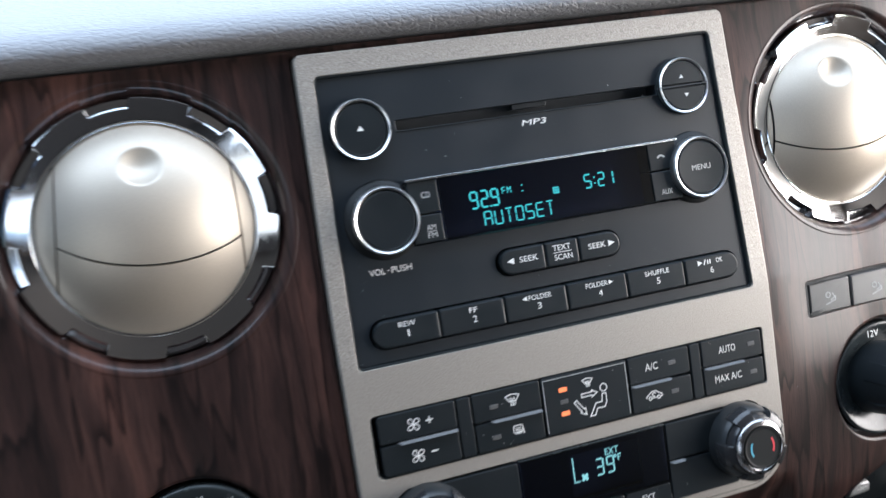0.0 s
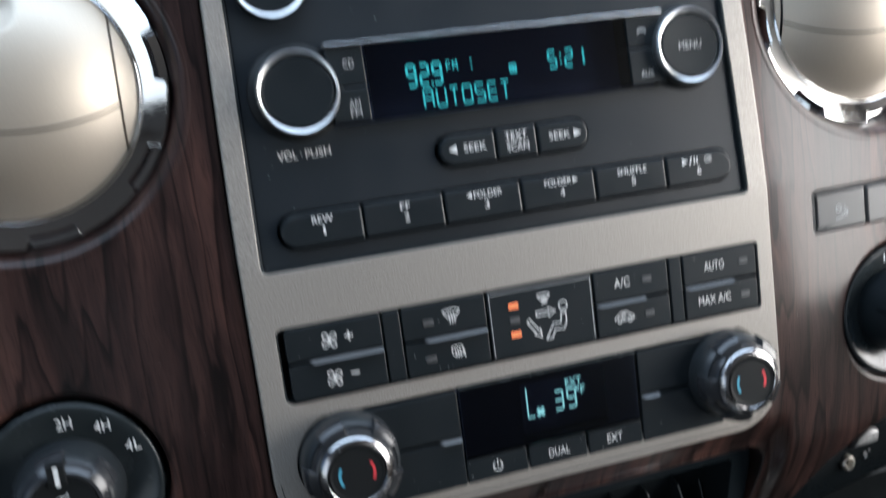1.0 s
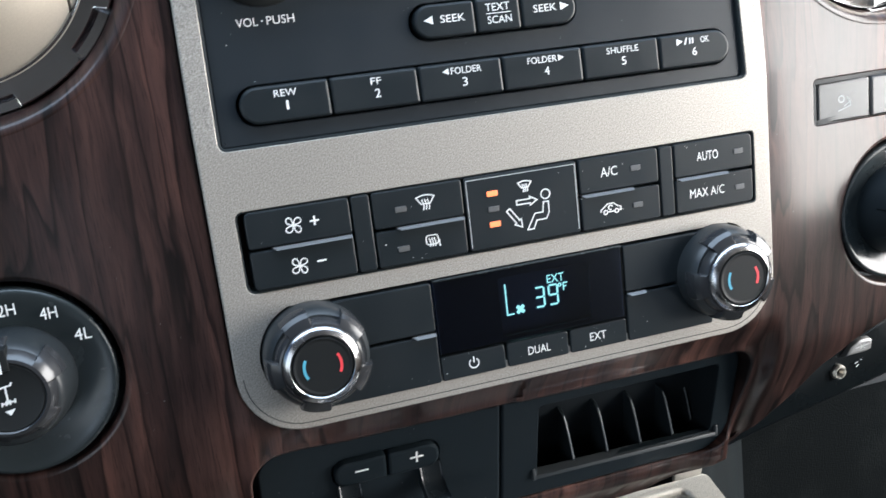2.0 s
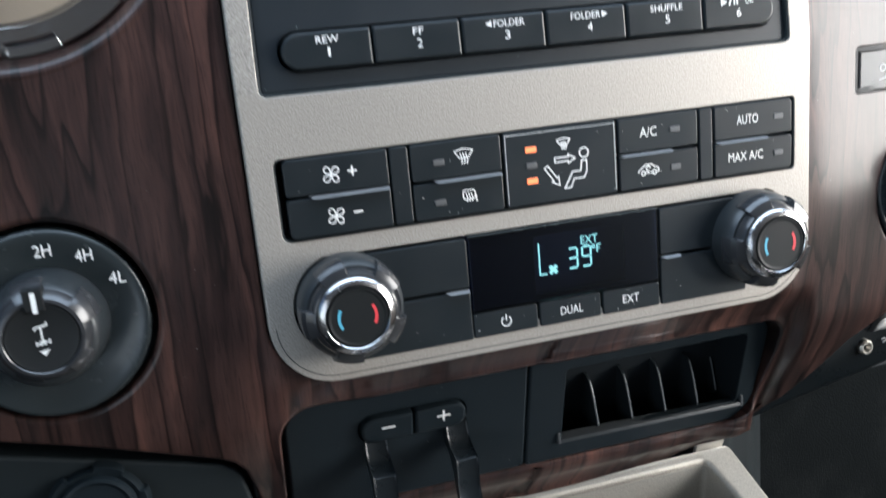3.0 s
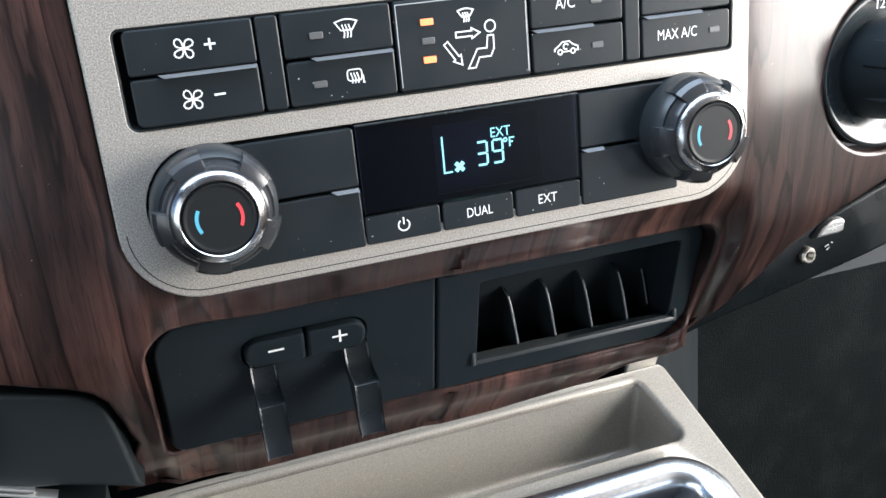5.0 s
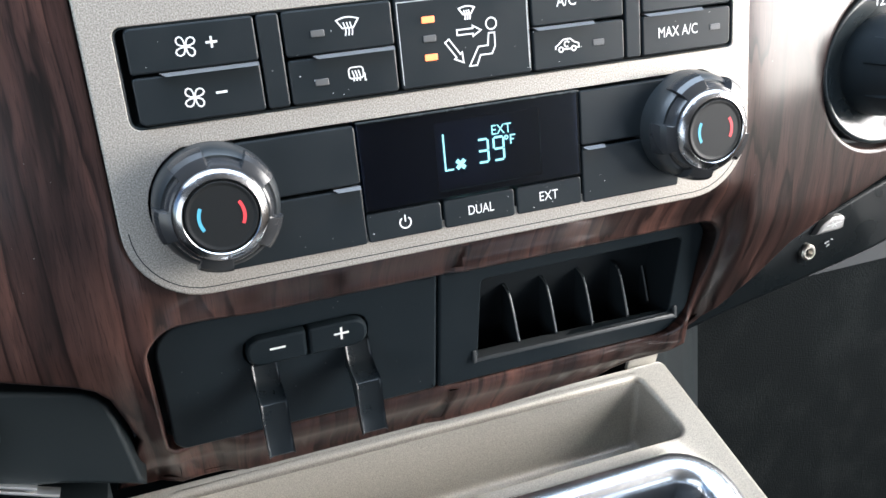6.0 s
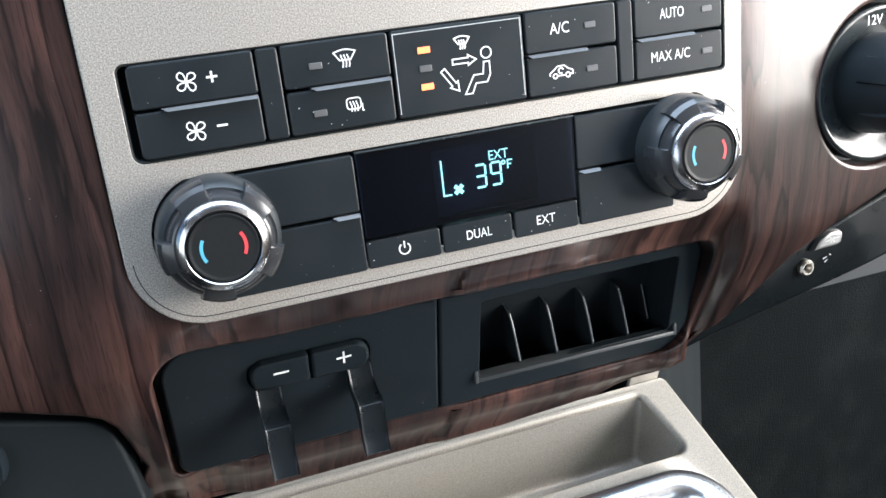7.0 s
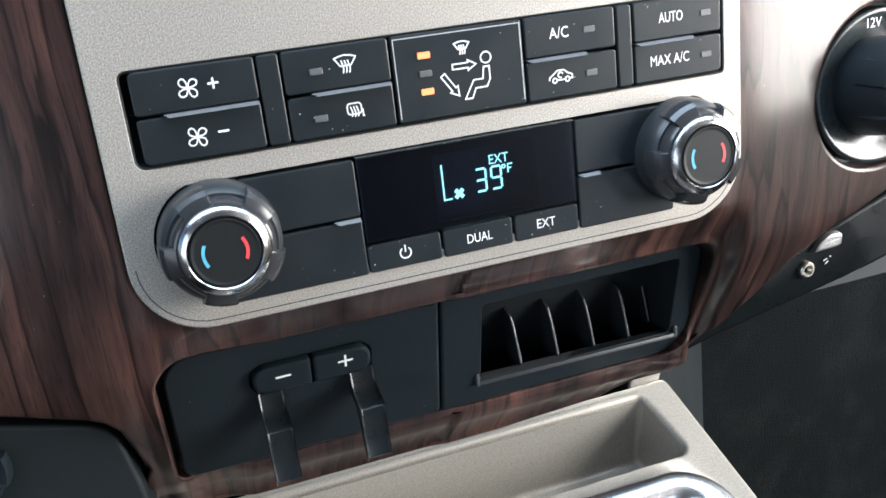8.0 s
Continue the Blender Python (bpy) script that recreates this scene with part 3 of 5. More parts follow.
# dark backing behind the openings, and the shadow gap under the pad
part("backing", box(-0.36, 0.36, 0.075, 0.085, -0.20, 0.156), cavity, dash)
part("shadow_gap", box(-0.40, 0.40, 0.024, 0.05, 0.150, 0.166), cavity, dash)

# ---------------------------------------------------------------- centre bezel
bezel = thing("centre_bezel", (0, 0.0, -0.117), "champagne metallic painted bezel framing radio and climate controls", "bezel")
part("frame", sheet(BEZEL, [dense(RADIO, 0.008), dense(UPPER, 0.008), SLOT], face, [], [0.0], 0.00035, 0.010, 0.0008), paint, bezel, angle=40)
bm = bmesh.new()
rings(bm, [[(x, y, z) for x, z in inset(BEZEL, d)] for d, y in ((-0.0026, 0.0130), (-0.0012, 0.0125), (0.0002, 0.0130))], False, False)
part("edge_strip", bm, cavity, bezel, "thin dark shadow line round the bezel", bend=face)


def dark_ring(outline, width, y):
    """An added black ring that darkens an opening's wall, just behind the painted edge."""
    bm = bmesh.new()
    rings(bm, [[(x, yy, z) for x, z in inset(outline, d)] for d, yy in ((0.00006, 0.009), (0.00006, y + 0.0002), (0.0002, y), (width - 0.0002, y + 0.0002), (width, y + 0.0006), (width, 0.009))], False, False)
    return bm


part("lining", dark_ring(dense(RADIO, 0.006), 0.0011, 0.0004), grained_black, bezel, "added thin black ring darkening the wall of the radio opening", bend=face)
part("lining", dark_ring(dense(UPPER, 0.006), 0.0008, 0.0003), grained_black, bezel, "added thin black ring darkening the wall of the button opening", bend=face)

# flush dark ribbon, painted for the shade that sits in a fine groove
low = [p for p in inset(BEZEL, 0.0027) if p[1] < -0.086]
low.sort(key=lambda p: math.atan2(p[0], p[1] + 0.06) % (2 * math.pi), reverse=True)
part("groove", strokes([low], 0.00035, -0.00004, 0.0001), grained_black, bezel, "fine dark line painted for a groove's shade along the lower edge")

# ---------------------------------------------------------------- radio
radio = thing("car_radio", (0, 0.006, 0.0), "black car radio with chrome-ringed knobs and a lit cyan display", "radio")
EJECT, SKIP, VOLUME, MENU = (-0.0920, 0.1145), (0.0893, 0.1145), (-0.0877, 0.0694), (0.0893, 0.0697)
body_holes = [rrect(-0.0735, 0.0735, 0.1112, 0.1168, 0.0008, 2), rrect(-0.0752, 0.0785, 0.0540, 0.0866, 0.0015, 3), rrect(-0.0338, 0.0374, 0.0303, 0.0446, 0.0070, 6), rrect(-0.1044, 0.1068, 0.0064, 0.0216, 0.0075, 6)]
FACE_Y = 0.0022
part("faceplate", sheet(inset(RADIO, 0.0007), [dense(h, 0.008) for h in body_holes], lambda x, z: FACE_Y, [], [], 0.0005, 0.014, 0.0012), face_black, radio, "satin black faceplate", bend=face)
part("chassis", box(-0.112, 0.112, 0.018, 0.06, 0.001, 0.141), cavity, radio, bend=face)
# disc slot
part("disc_slot", box(-0.0740, 0.0740, 0.0120, 0.0170, 0.1108, 0.1172), cavity, radio, bend=face)
part("slot_shutter", prism(rrect(-0.0100, 0.0095, 0.1140, 0.1168, 0.0006, 2), 0.0045, 0.0110, 0.0004), face_black, radio, bend=face)
part("slot_lip", prism(rrect(-0.0735, 0.0735, 0.1108, 0.1115, 0.0003, 2), 0.0016, 0.006, 0.0002), button_black, radio, bend=face)
part("format_mark", letters("MP3", 0.0002, 0.1066, 0.0029, 0.0134, FACE_Y - 0.0001, 0.35), print_white, radio, bend=face)


def ring_button(name, at, r, front, disc_front, label, split=False):
    cx, cz = at
    b = part(name, lathe([(0, FACE_Y + 0.004), (r * 0.9, FACE_Y + 0.004), (r, FACE_Y + 0.004), (r, FACE_Y - 0.001), (r * 0.985, front + 0.001), (r * 0.97, front + 0.0005), (r * 0.86, front + 0.0035), (0, front + 0.0035)], cx, cz), knob_black, radio, label, bend=face)
    part("chrome_ring", lathe([(r * 0.985, front + 0.0016), (r * 0.965, front + 0.0003), (r * 0.935, front - 0.0002), (r * 0.890, front + 0.0003), (r * 0.865, front + 0.0016), (r * 0.865, front + 0.004), (r * 0.985, front + 0.004), (r * 0.985, front + 0.0016)], cx, cz, 96), soft_chrome, b, "bright chrome ring", bend=face)
    rd = r * 0.855
    if split:
        for lo, hi in ((4, 176), (184, 356)):
            part("half_disc", prism(arc(cx, cz, rd, lo, hi, 32), disc_front, front + 0.004, 0.0005), button_black, b, bend=face)
        part("split_line", box(cx - r, cx + r, front + 0.0001, front + 0.003, cz - 0.00035, cz + 0.00035), cavity, b, bend=face)
    else:
        part("disc", lathe([(0, disc_front), (rd * 0.5, disc_front), (rd * 0.93, disc_front + 0.0002), (rd, disc_front + 0.0012), (rd, front + 0.004), (0, front + 0.004)], cx, cz, 64), button_black, b, bend=face)
    return b


def triangle(cx, cz, s, up):
    k = 1 if up else -1
    return [(cx - s, cz - 0.6 * s * k), (cx + s, cz - 0.6 * s * k), (cx, cz + 0.9 * s * k)][::k]


eject = ring_button("eject_button", EJECT, 0.0154, -0.0032, -0.0026, "round black eject button in a chrome ring")
part("eject_symbol", patch(triangle(-0.0925, 0.1148, 0.0017, True), -0.00275), print_white, eject, bend=face)
skip = ring_button("track_button", SKIP, 0.0156, -0.0016, -0.0010, "round split track button in a chrome ring", True)
part("up_symbol", patch(triangle(0.0885, 0.1193, 0.0013, True), -0.00115), print_white, skip, bend=face)
part("down_symbol", patch(triangle(0.0902, 0.1094, 0.0013, False), -0.00115), print_white, skip, bend=face)

# raised display bar
bar = part("display_bar", prism([(-0.0745, 0.0536), (0.0780, 0.0536), (0.0780, 0.0560), (0.0780, 0.0862), (-0.0745, 0.0862)], 0.0105, 0.016, 0.0004), cavity, radio, bend=face)
part("bar_top_edge", prism(rrect(-0.0752, 0.0785, 0.0856, 0.0872, 0.0005, 2), -0.0030, 0.004, 0.0008), dark_chrome, bar, "bright upper edge", bend=face)
part("display_board", box(-0.0740, 0.0778, 0.0100, 0.0104, 0.0535, 0.0862), off_glow, bar, bend=face)
part("display_window", box(-0.0582, 0.0598, -0.0016, -0.0012, 0.0546, 0.0857), lens, bar, "smoked clear display window", bend=face)
part("frequency", segment_text("92.9", -0.0388, 0.0668, 0.0037, 0.0084, 0.0021, 0.0010, 0.0098), cyan_glow, bar, "cyan lit digits", bend=face)
part("band", segment_text("FM", -0.0208, 0.0718, 0.0019, 0.0034, 0.0010, 0.0005, 0.0098), cyan_glow, bar, bend=face)
part("preset_bar", strokes([[(-0.0095, 0.0715), (-0.0095, 0.0722)], [(-0.0095, 0.0745), (-0.0095, 0.0752)]], 0.0008, 0.0098), cyan_glow, bar, bend=face)
part("stereo_mark", patch(rrect(0.0077, 0.0112, 0.0675, 0.0710, 0.0002, 1), 0.0098), cyan_glow, bar, bend=face)
part("stereo_letters", letters("ST", 0.00945, 0.06925, 0.0022, 0.0026, 0.0096), cavity, bar, "dark letters", bend=face)
part("station_text", segment_text("AUTOSET", -0.0328, 0.0570, 0.0040, 0.0072, 0.0019, 0.00075, 0.0098), cyan_glow, bar, "cyan lit letters", bend=face)
part("clock", segment_text("5:21", 0.0268, 0.0676, 0.0036, 0.0070, 0.0018, 0.00085, 0.0098), cyan_glow, bar, "cyan lit digits", bend=face)
for name, x0, x1, z0, z1, rr in (("disc_button", -0.0745, -0.0588, 0.0692, 0.0855, 0.0006), ("band_button", -0.0745, -0.0588, 0.0548, 0.0686, 0.0006), ("phone_button", 0.0605, 0.0780, 0.0712, 0.0855, 0.0006), ("aux_button", 0.0605, 0.0780, 0.0548, 0.0706, 0.0006)):
    b = part(name, prism(rrect(x0, x1, z0, z1, rr, 3), -0.0014, 0.012, 0.0006), button_black, bar, bend=face, angle=20)
    y = -0.00152
    if name == "disc_button":
        part("lettering", letters("CD", -0.0655, 0.0784, 0.0030, 0.0046, y), print_grey, b, bend=face)
    elif name == "band_button":
        part("lettering", letters("AM", -0.0652, 0.0622, 0.0027, 0.0047, y), print_grey, b, bend=face)
        part("lettering", letters("FM", -0.0651, 0.0583, 0.0027, 0.0047, y), print_grey, b, bend=face)
        part("rule", strokes([[(-0.0675, 0.0602), (-0.0628, 0.0602)]], 0.0003, y), print_grey, b, bend=face)
    elif name == "phone_button":
        part("phone_symbol", strokes([arc(0.0680, 0.0766, 0.0024, 30, 150, 8)], 0.0010, y), print_grey, b, bend=face)
    else:
        part("lettering", letters("AUX", 0.0686, 0.0595, 0.0029, 0.0066, y), print_grey, b, bend=face)


def turn_knob(name, at, label):
    cx, cz = at
    k = part(name, lathe([(0, -0.0015), (0.0140, -0.0015), (0.0158, -0.0020), (0.0168, -0.0010), (0.0176, 0.0002), (0.0190, 0.0008), (0.0197, 0.0016), (0.0199, 0.0040), (0, 0.0060)], cx, cz, 80), cap_black, radio, label, bend=face)
    part("chrome_ring", lathe([(0.0168, -0.0040), (0.0166, -0.0054), (0.0160, -0.0061), (0.0152, -0.0057), (0.0148, -0.0046), (0.0148, -0.001), (0.0168, -0.001), (0.0168, -0.0040)], cx, cz, 96), soft_chrome, k, "bright chrome ring", bend=face)
    part("disc", lathe([(0, -0.0048), (0.0080, -0.0050), (0.0136, -0.0053), (0.0145, -0.0046), (0.0146, -0.001), (0, -0.001)], cx, cz, 64), button_black, k, bend=face)
    return k


turn_knob("volume_knob", VOLUME, "black volume knob with a chrome rim")
menu = turn_knob("menu_knob", MENU, "black menu knob with a chrome rim")
part("lettering", letters("MENU", 0.0893, 0.0698, 0.0029, 0.0115, -0.00515), print_grey, menu, bend=face)
part("lettering", letters("VOL", -0.0953, 0.0446, 0.0031, 0.0080, FACE_Y - 0.0001), print_white, radio, bend=face)
part("lettering", letters("PUSH", -0.0828, 0.0446, 0.0031, 0.0104, FACE_Y - 0.0001), print_white, radio, bend=face)
part("dot", patch(rrect(-0.0900, -0.0894, 0.0443, 0.0449, 0.0002, 2), FACE_Y - 0.0001), print_white, radio, bend=face)


def press_row(cuts, z0, z1, names, r, front):
    made = []
    for i, (a, b) in enumerate(zip(cuts, cuts[1:])):
        q = (r if i == 0 else 0.0011, r if i == len(cuts) - 2 else 0.0011)
        made.append(part(names, prism(rrect(a + 0.00035, b - 0.00035, z0, z1, (q[0], q[1], q[1], q[0]), 7), front, 0.016, 0.0010), button_black, radio, bend=face, angle=20))
    return made


seek = press_row((-0.0326, -0.0070, 0.0122, 0.0366), 0.0310, 0.0440, "seek_button", 0.0064, -0.0006)
y = -0.00072
part("lettering", letters("SEEK", -0.0166, 0.0380, 0.0029, 0.0102, y), print_white, seek[0], bend=face)
part("arrow", patch([(-0.0285, 0.0380), (-0.0248, 0.0364), (-0.0248, 0.0396)], y), print_white, seek[0], bend=face)
part("lettering", letters("TEXT", 0.0024, 0.0405, 0.0029, 0.0102, y), print_white, seek[1], bend=face)
part("lettering", letters("SCAN", 0.0028, 0.0356, 0.0029, 0.0102, y), print_white, seek[1], bend=face)
part("rule", strokes([[(-0.0026, 0.0381), (0.0078, 0.0381)]], 0.0003, y), print_white, seek[1], bend=face)
part("lettering", letters("SEEK", 0.0226, 0.0380, 0.0029, 0.0100, y), print_white, seek[2], bend=face)
part("arrow", patch([(0.0330, 0.0380), (0.0293, 0.0396), (0.0293, 0.0364)], y), print_white, seek[2], bend=face)
presets = press_row((-0.1036, -0.0688, -0.0337, 0.0013, 0.0365, 0.0718, 0.1060), 0.0072, 0.0210, "preset_button", 0.0068, -0.0008)
y = -0.00092
for b, word, num, cx, ww in zip(presets, ("REW", "FF", "FOLDER", "FOLDER", "SHUFFLE", "OK"), "123456", (-0.0858, -0.0508, -0.0152, 0.0200, 0.0548, 0.0938), (0.0086, 0.0042, 0.0128, 0.0128, 0.0146, 0.0040)):
    dx = {"3": 0.0012, "4": -0.0014}.get(num, 0)
    part("lettering", letters(word, cx + dx, 0.0178, 0.0026, ww, y), print_white, b, bend=face)
    part("number", letters(num, 0.0885 if num == "6" else cx + 0.0002, 0.0132, 0.0033, 0.0009 if num == "1" else 0.0021, y), print_white, b, bend=face)
part("arrow", patch([(-0.0238, 0.0178), (-0.0213, 0.0166), (-0.0213, 0.0190)], y), print_white, presets[2], bend=face)
part("arrow", patch([(0.0282, 0.0178), (0.0257, 0.0190), (0.0257, 0.0166)], y), print_white, presets[3], bend=face)
part("play_symbol", patch([(0.0832, 0.0178), (0.0803, 0.0192), (0.0803, 0.0164)], y), print_white, presets[5], bend=face)
part("pause_symbol", strokes([[(0.0841, 0.0164), (0.0852, 0.0192)], [(0.0866, 0.0166), (0.0866, 0.0190)], [(0.0880, 0.0166), (0.0880, 0.0190)]], 0.0006, y), print_white, presets[5], bend=face)

# ---------------------------------------------------------------- climate controls
climate = thing("climate_control_panel", (0, 0.004, -0.109), "black climate control panel with two knobs and a lit display", "climate control")
part("well", box(-0.116, 0.1165, 0.0105, 0.02, -0.0590, -0.0225), cavity, climate)
part("well", box(-0.115, 0.115, 0.0150, 0.02, -0.1100, -0.0590), cavity, climate)


def key(x0, x1, z0, z1, r=0.0012, front=-0.0010, name="button"):
    r = [max(q, 0.0012) for q in (r if isinstance(r, tuple) else (r,) * 4)]
    return part(name, prism(rrect(x0, x1, z0, z1, r, 4), front, 0.010, 0.0006), button_black, climate, angle=20)


def ledge(b, x0, x1, z, front=-0.0010):
    """The finger lip along a lower button's upper edge, paler grey for its highlight."""
    bm = bmesh.new()
    a, c = z - 0.0004, z + 0.0007
    rings(bm, [[(x0 + 0.0018, front - 0.0016, a), (x1, front - 0.0016, a), (x1, front - 0.0001, c), (x0, front - 0.0001, c)], [(x0 + 0.0018, front + 0.004, a), (x1, front + 0.004, a), (x1, front + 0.004, c), (x0, front + 0.004, c)]])
    return part("lip", bm, switch_grey, b, "raised finger lip, paler grey for its highlight")


Y = -0.00112
fan_up = key(-0.1087, -0.0682, -0.0393, -0.0250, (0.0009, 0.0009, 0.0009, 0.0022))
fan_down = key(-0.1087, -0.0682, -0.0556, -0.0403, (0.0022, 0.0009, 0.0009, 0.0009))
ledge(fan_down, -0.1000, -0.0686, -0.0403)
part("fan_symbol", strokes(fan_symbol(-0.0906, -0.0322, 0.0032), 0.00046, Y), print_white, fan_up)
part("plus_symbol", strokes([[(-0.0842, -0.0317), (-0.0806, -0.0317)], [(-0.0824, -0.0335), (-0.0824, -0.0299)]], 0.0007, Y), print_white, fan_up)
part("fan_symbol", strokes(fan_symbol(-0.0905, -0.0484, 0.0032), 0.00046, Y), print_white, fan_down)
part("minus_symbol", strokes([[(-0.0836, -0.0478), (-0.0800, -0.0478)]], 0.0007, Y), print_white, fan_down)
key(-0.0674, -0.0600, -0.0556, -0.0250, name="filler")
defrost = key(-0.0592, -0.0218, -0.0398, -0.0250)
mirror = key(-0.0592, -0.0218, -0.0556, -0.0408)
ledge(mirror, -0.0508, -0.0222, -0.0408)
part("defrost_symbol", strokes(screen_symbol(-0.0375, -0.0320, 0.0038), 0.00046, Y), print_white, defrost)
part("mirror_symbol", strokes(mirror_symbol(-0.0362, -0.0480, 0.0036), 0.00046, Y), print_white, mirror)
vent_key = key(-0.0208, 0.0288, -0.0556, -0.0250, name="airflow_button")
part("frame_line", strokes([[(-0.0200, -0.0540), (-0.0200, -0.0262), (0.0280, -0.0262), (0.0280, -0.0540)]], 0.0003, Y), print_grey, vent_key)
part("defrost_symbol", strokes(screen_symbol(0.0052, -0.0322, 0.0029), 0.0005, Y), print_white, vent_key)
part("airflow_symbol", strokes([arrow_outline((0.0010, -0.0384), (0.0100, -0.0384), 0.0018), arrow_outline((-0.0030, -0.0408), (0.0026, -0.0488), 0.0018),
                               arc(0.0140, -0.0366, 0.0020, 0, 360, 16),
                               [(0.0048, -0.0504), (0.0086, -0.0440), (0.0122, -0.0440), (0.0128, -0.0398), (0.0150, -0.0398), (0.0150, -0.0444), (0.0136, -0.0470), (0.0092, -0.0470), (0.0076, -0.0504), (0.0048, -0.0504)]], 0.0005, Y), print_white, vent_key, "white airflow symbol")
ac = key(0.0298, 0.0670, -0.0398, -0.0250)
recirc = key(0.0298, 0.0670, -0.0556, -0.0408)
ledge(recirc, 0.0300, 0.0545, -0.0408)
part("lettering", letters("A/C", 0.0436, -0.0317, 0.0040, 0.0078, Y), print_white, ac)
part("car_symbol", strokes([[(0.0386, -0.0488), (0.0387, -0.0478), (0.0402, -0.0468), (0.0418, -0.0455), (0.0446, -0.0454), (0.0462, -0.0467), (0.0480, -0.0474), (0.0481, -0.0488), (0.0469, -0.0488)], arc(0.0408, -0.0490, 0.0009, 0, 360, 8), arc(0.0460, -0.0490, 0.0009, 0, 360, 8), [(0.0417, -0.0490), (0.0451, -0.0490)], arc(0.0432, -0.0472, 0.0010, 20, 300, 9)], 0.0005, Y), print_white, recirc)
key(0.0678, 0.0742, -0.0556, -0.0250, name="filler")
auto = key(0.0750, 0.1138, -0.0398, -0.0250, (0.0009, 0.0009, 0.0022, 0.0009))
maxac = key(0.0750, 0.1138, -0.0556, -0.0408, (0.0009, 0.0022, 0.0009, 0.0009))
ledge(maxac, 0.0755, 0.1010, -0.0408)
part("lettering", letters("AUTO", 0.0913, -0.0318, 0.0039, 0.0106, Y), print_white, auto)
part("lettering", letters("MAX A/C", 0.0904, -0.0477, 0.0039, 0.0172, Y), print_white, maxac)
for b, x, z, m in ((defrost, -0.0480, -0.0330, led_off), (mirror, -0.0486, -0.0490, led_off), (vent_key, -0.0092, -0.0328, led_amber), (vent_key, -0.0092, -0.0392, led_off), (vent_key, -0.0092, -0.0456, led_amber), (ac, 0.0561, -0.0320, led_off), (recirc, 0.0562, -0.0480, led_off), (auto, 0.1068, -0.0321, led_off), (maxac, 0.1068, -0.0481, led_off)):
    lit = m == led_amber
    part("indicator", prism(rrect(x - 0.0023, x + 0.0023, z - 0.0011, z + 0.0011, 0.0003, 2), Y - 0.0003, 0.001, 0.0002), m, b, "lit amber indicator" if lit else "dark indicator window")

# lower row
for x0, x1, za, zb in ((-0.0900, -0.0396, -0.0860, -0.0652), (-0.0900, -0.0396, -0.1085, -0.0872), (0.0474, 0.0900, -0.0860, -0.0652), (0.0474, 0.0900, -0.1085, -0.0872)):
    b = key(x0, x1, za, zb, name="blank_button")
    if zb < -0.08:
        ledge(b, *((-0.0500, -0.0400) if x0 < 0 else (0.0478, 0.0570)), zb)
screen = part("display_recess", box(-0.0400, 0.0478, 0.0142, 0.0150, -0.0990, -0.0630), off_glow, climate)
part("display_window", box(-0.0388, 0.0466, -0.0012, -0.0008, -0.0968, -0.0648), lens, screen, "smoked clear display window")
# added border, keeps the lit walls of the recess out of sight
part("mask", sheet(rrect(-0.0387, 0.0465, -0.0967, -0.0649, 0.0004, 2), [dense(rrect(-0.0105, 0.0310, -0.0945, -0.0690, 0.001, 3), 0.006)], lambda x, z: 0.0, [], [], 0.0002, 0.0010, 0.0002), mask_navy, screen, "added navy border that hides the recess walls")
part("window_edge", prism(rrect(-0.0390, 0.0468, -0.0652, -0.0645, 0.0003, 2), -0.0016, 0.004, 0.0003), knob_black, screen)
part("bar_graph", strokes([[(-0.0028, -0.0762), (-0.0028, -0.0902), (0.0005, -0.0902)]], 0.0006, 0.0138), ice_glow, screen)
part("fan_mark", strokes([[(0.0019, -0.0902), (0.0051, -0.0870)], [(0.0019, -0.0870), (0.0051, -0.0902)]], 0.0016, 0.0138), ice_glow, screen)
part("temperature", segment_text("39", 0.0110, -0.0894, 0.0041, 0.0089, 0.0024, 0.0008, 0.0138), ice_glow, screen, "pale blue lit digits")
part("outside_mark", letters("EXT", 0.0211, -0.0775, 0.0037, 0.0082, 0.0138), ice_glow, screen)
part("degree_mark", strokes([arc(0.0229, -0.0811, 0.0007, 0, 360, 8), [(0.0247, -0.0839), (0.0247, -0.0805), (0.0267, -0.0805)], [(0.0247, -0.0821), (0.0261, -0.0821)]], 0.0005, 0.0138), ice_glow, screen)
power, dual, ext = (key(a, b, -0.1083, -0.0976) for a, b in ((-0.0392, -0.0108), (-0.0098, 0.0184), (0.0194, 0.0466)))
part("power_symbol", strokes([arc(-0.0250, -0.1029, 0.0021, 125, 415, 18), [(-0.0250, -0.1026), (-0.0250, -0.1000)]], 0.0005, Y), print_white, power)
part("lettering", letters("DUAL", 0.0047, -0.1029, 0.0036, 0.0102, Y), print_white, dual)
part("lettering", letters("EXT", 0.0326, -0.1027, 0.0036, 0.0078, Y), print_white, ext)


def grips(r, count, start, half, out):
    """Radius of a knob with raised finger grips, by angle."""
    def at(t):
        d = (math.degrees(t) - start) % (360 / count)
        d = min(d, 360 / count - d)
        return r + out * ease((half + 0.5 - d) / 1.0)
    return at


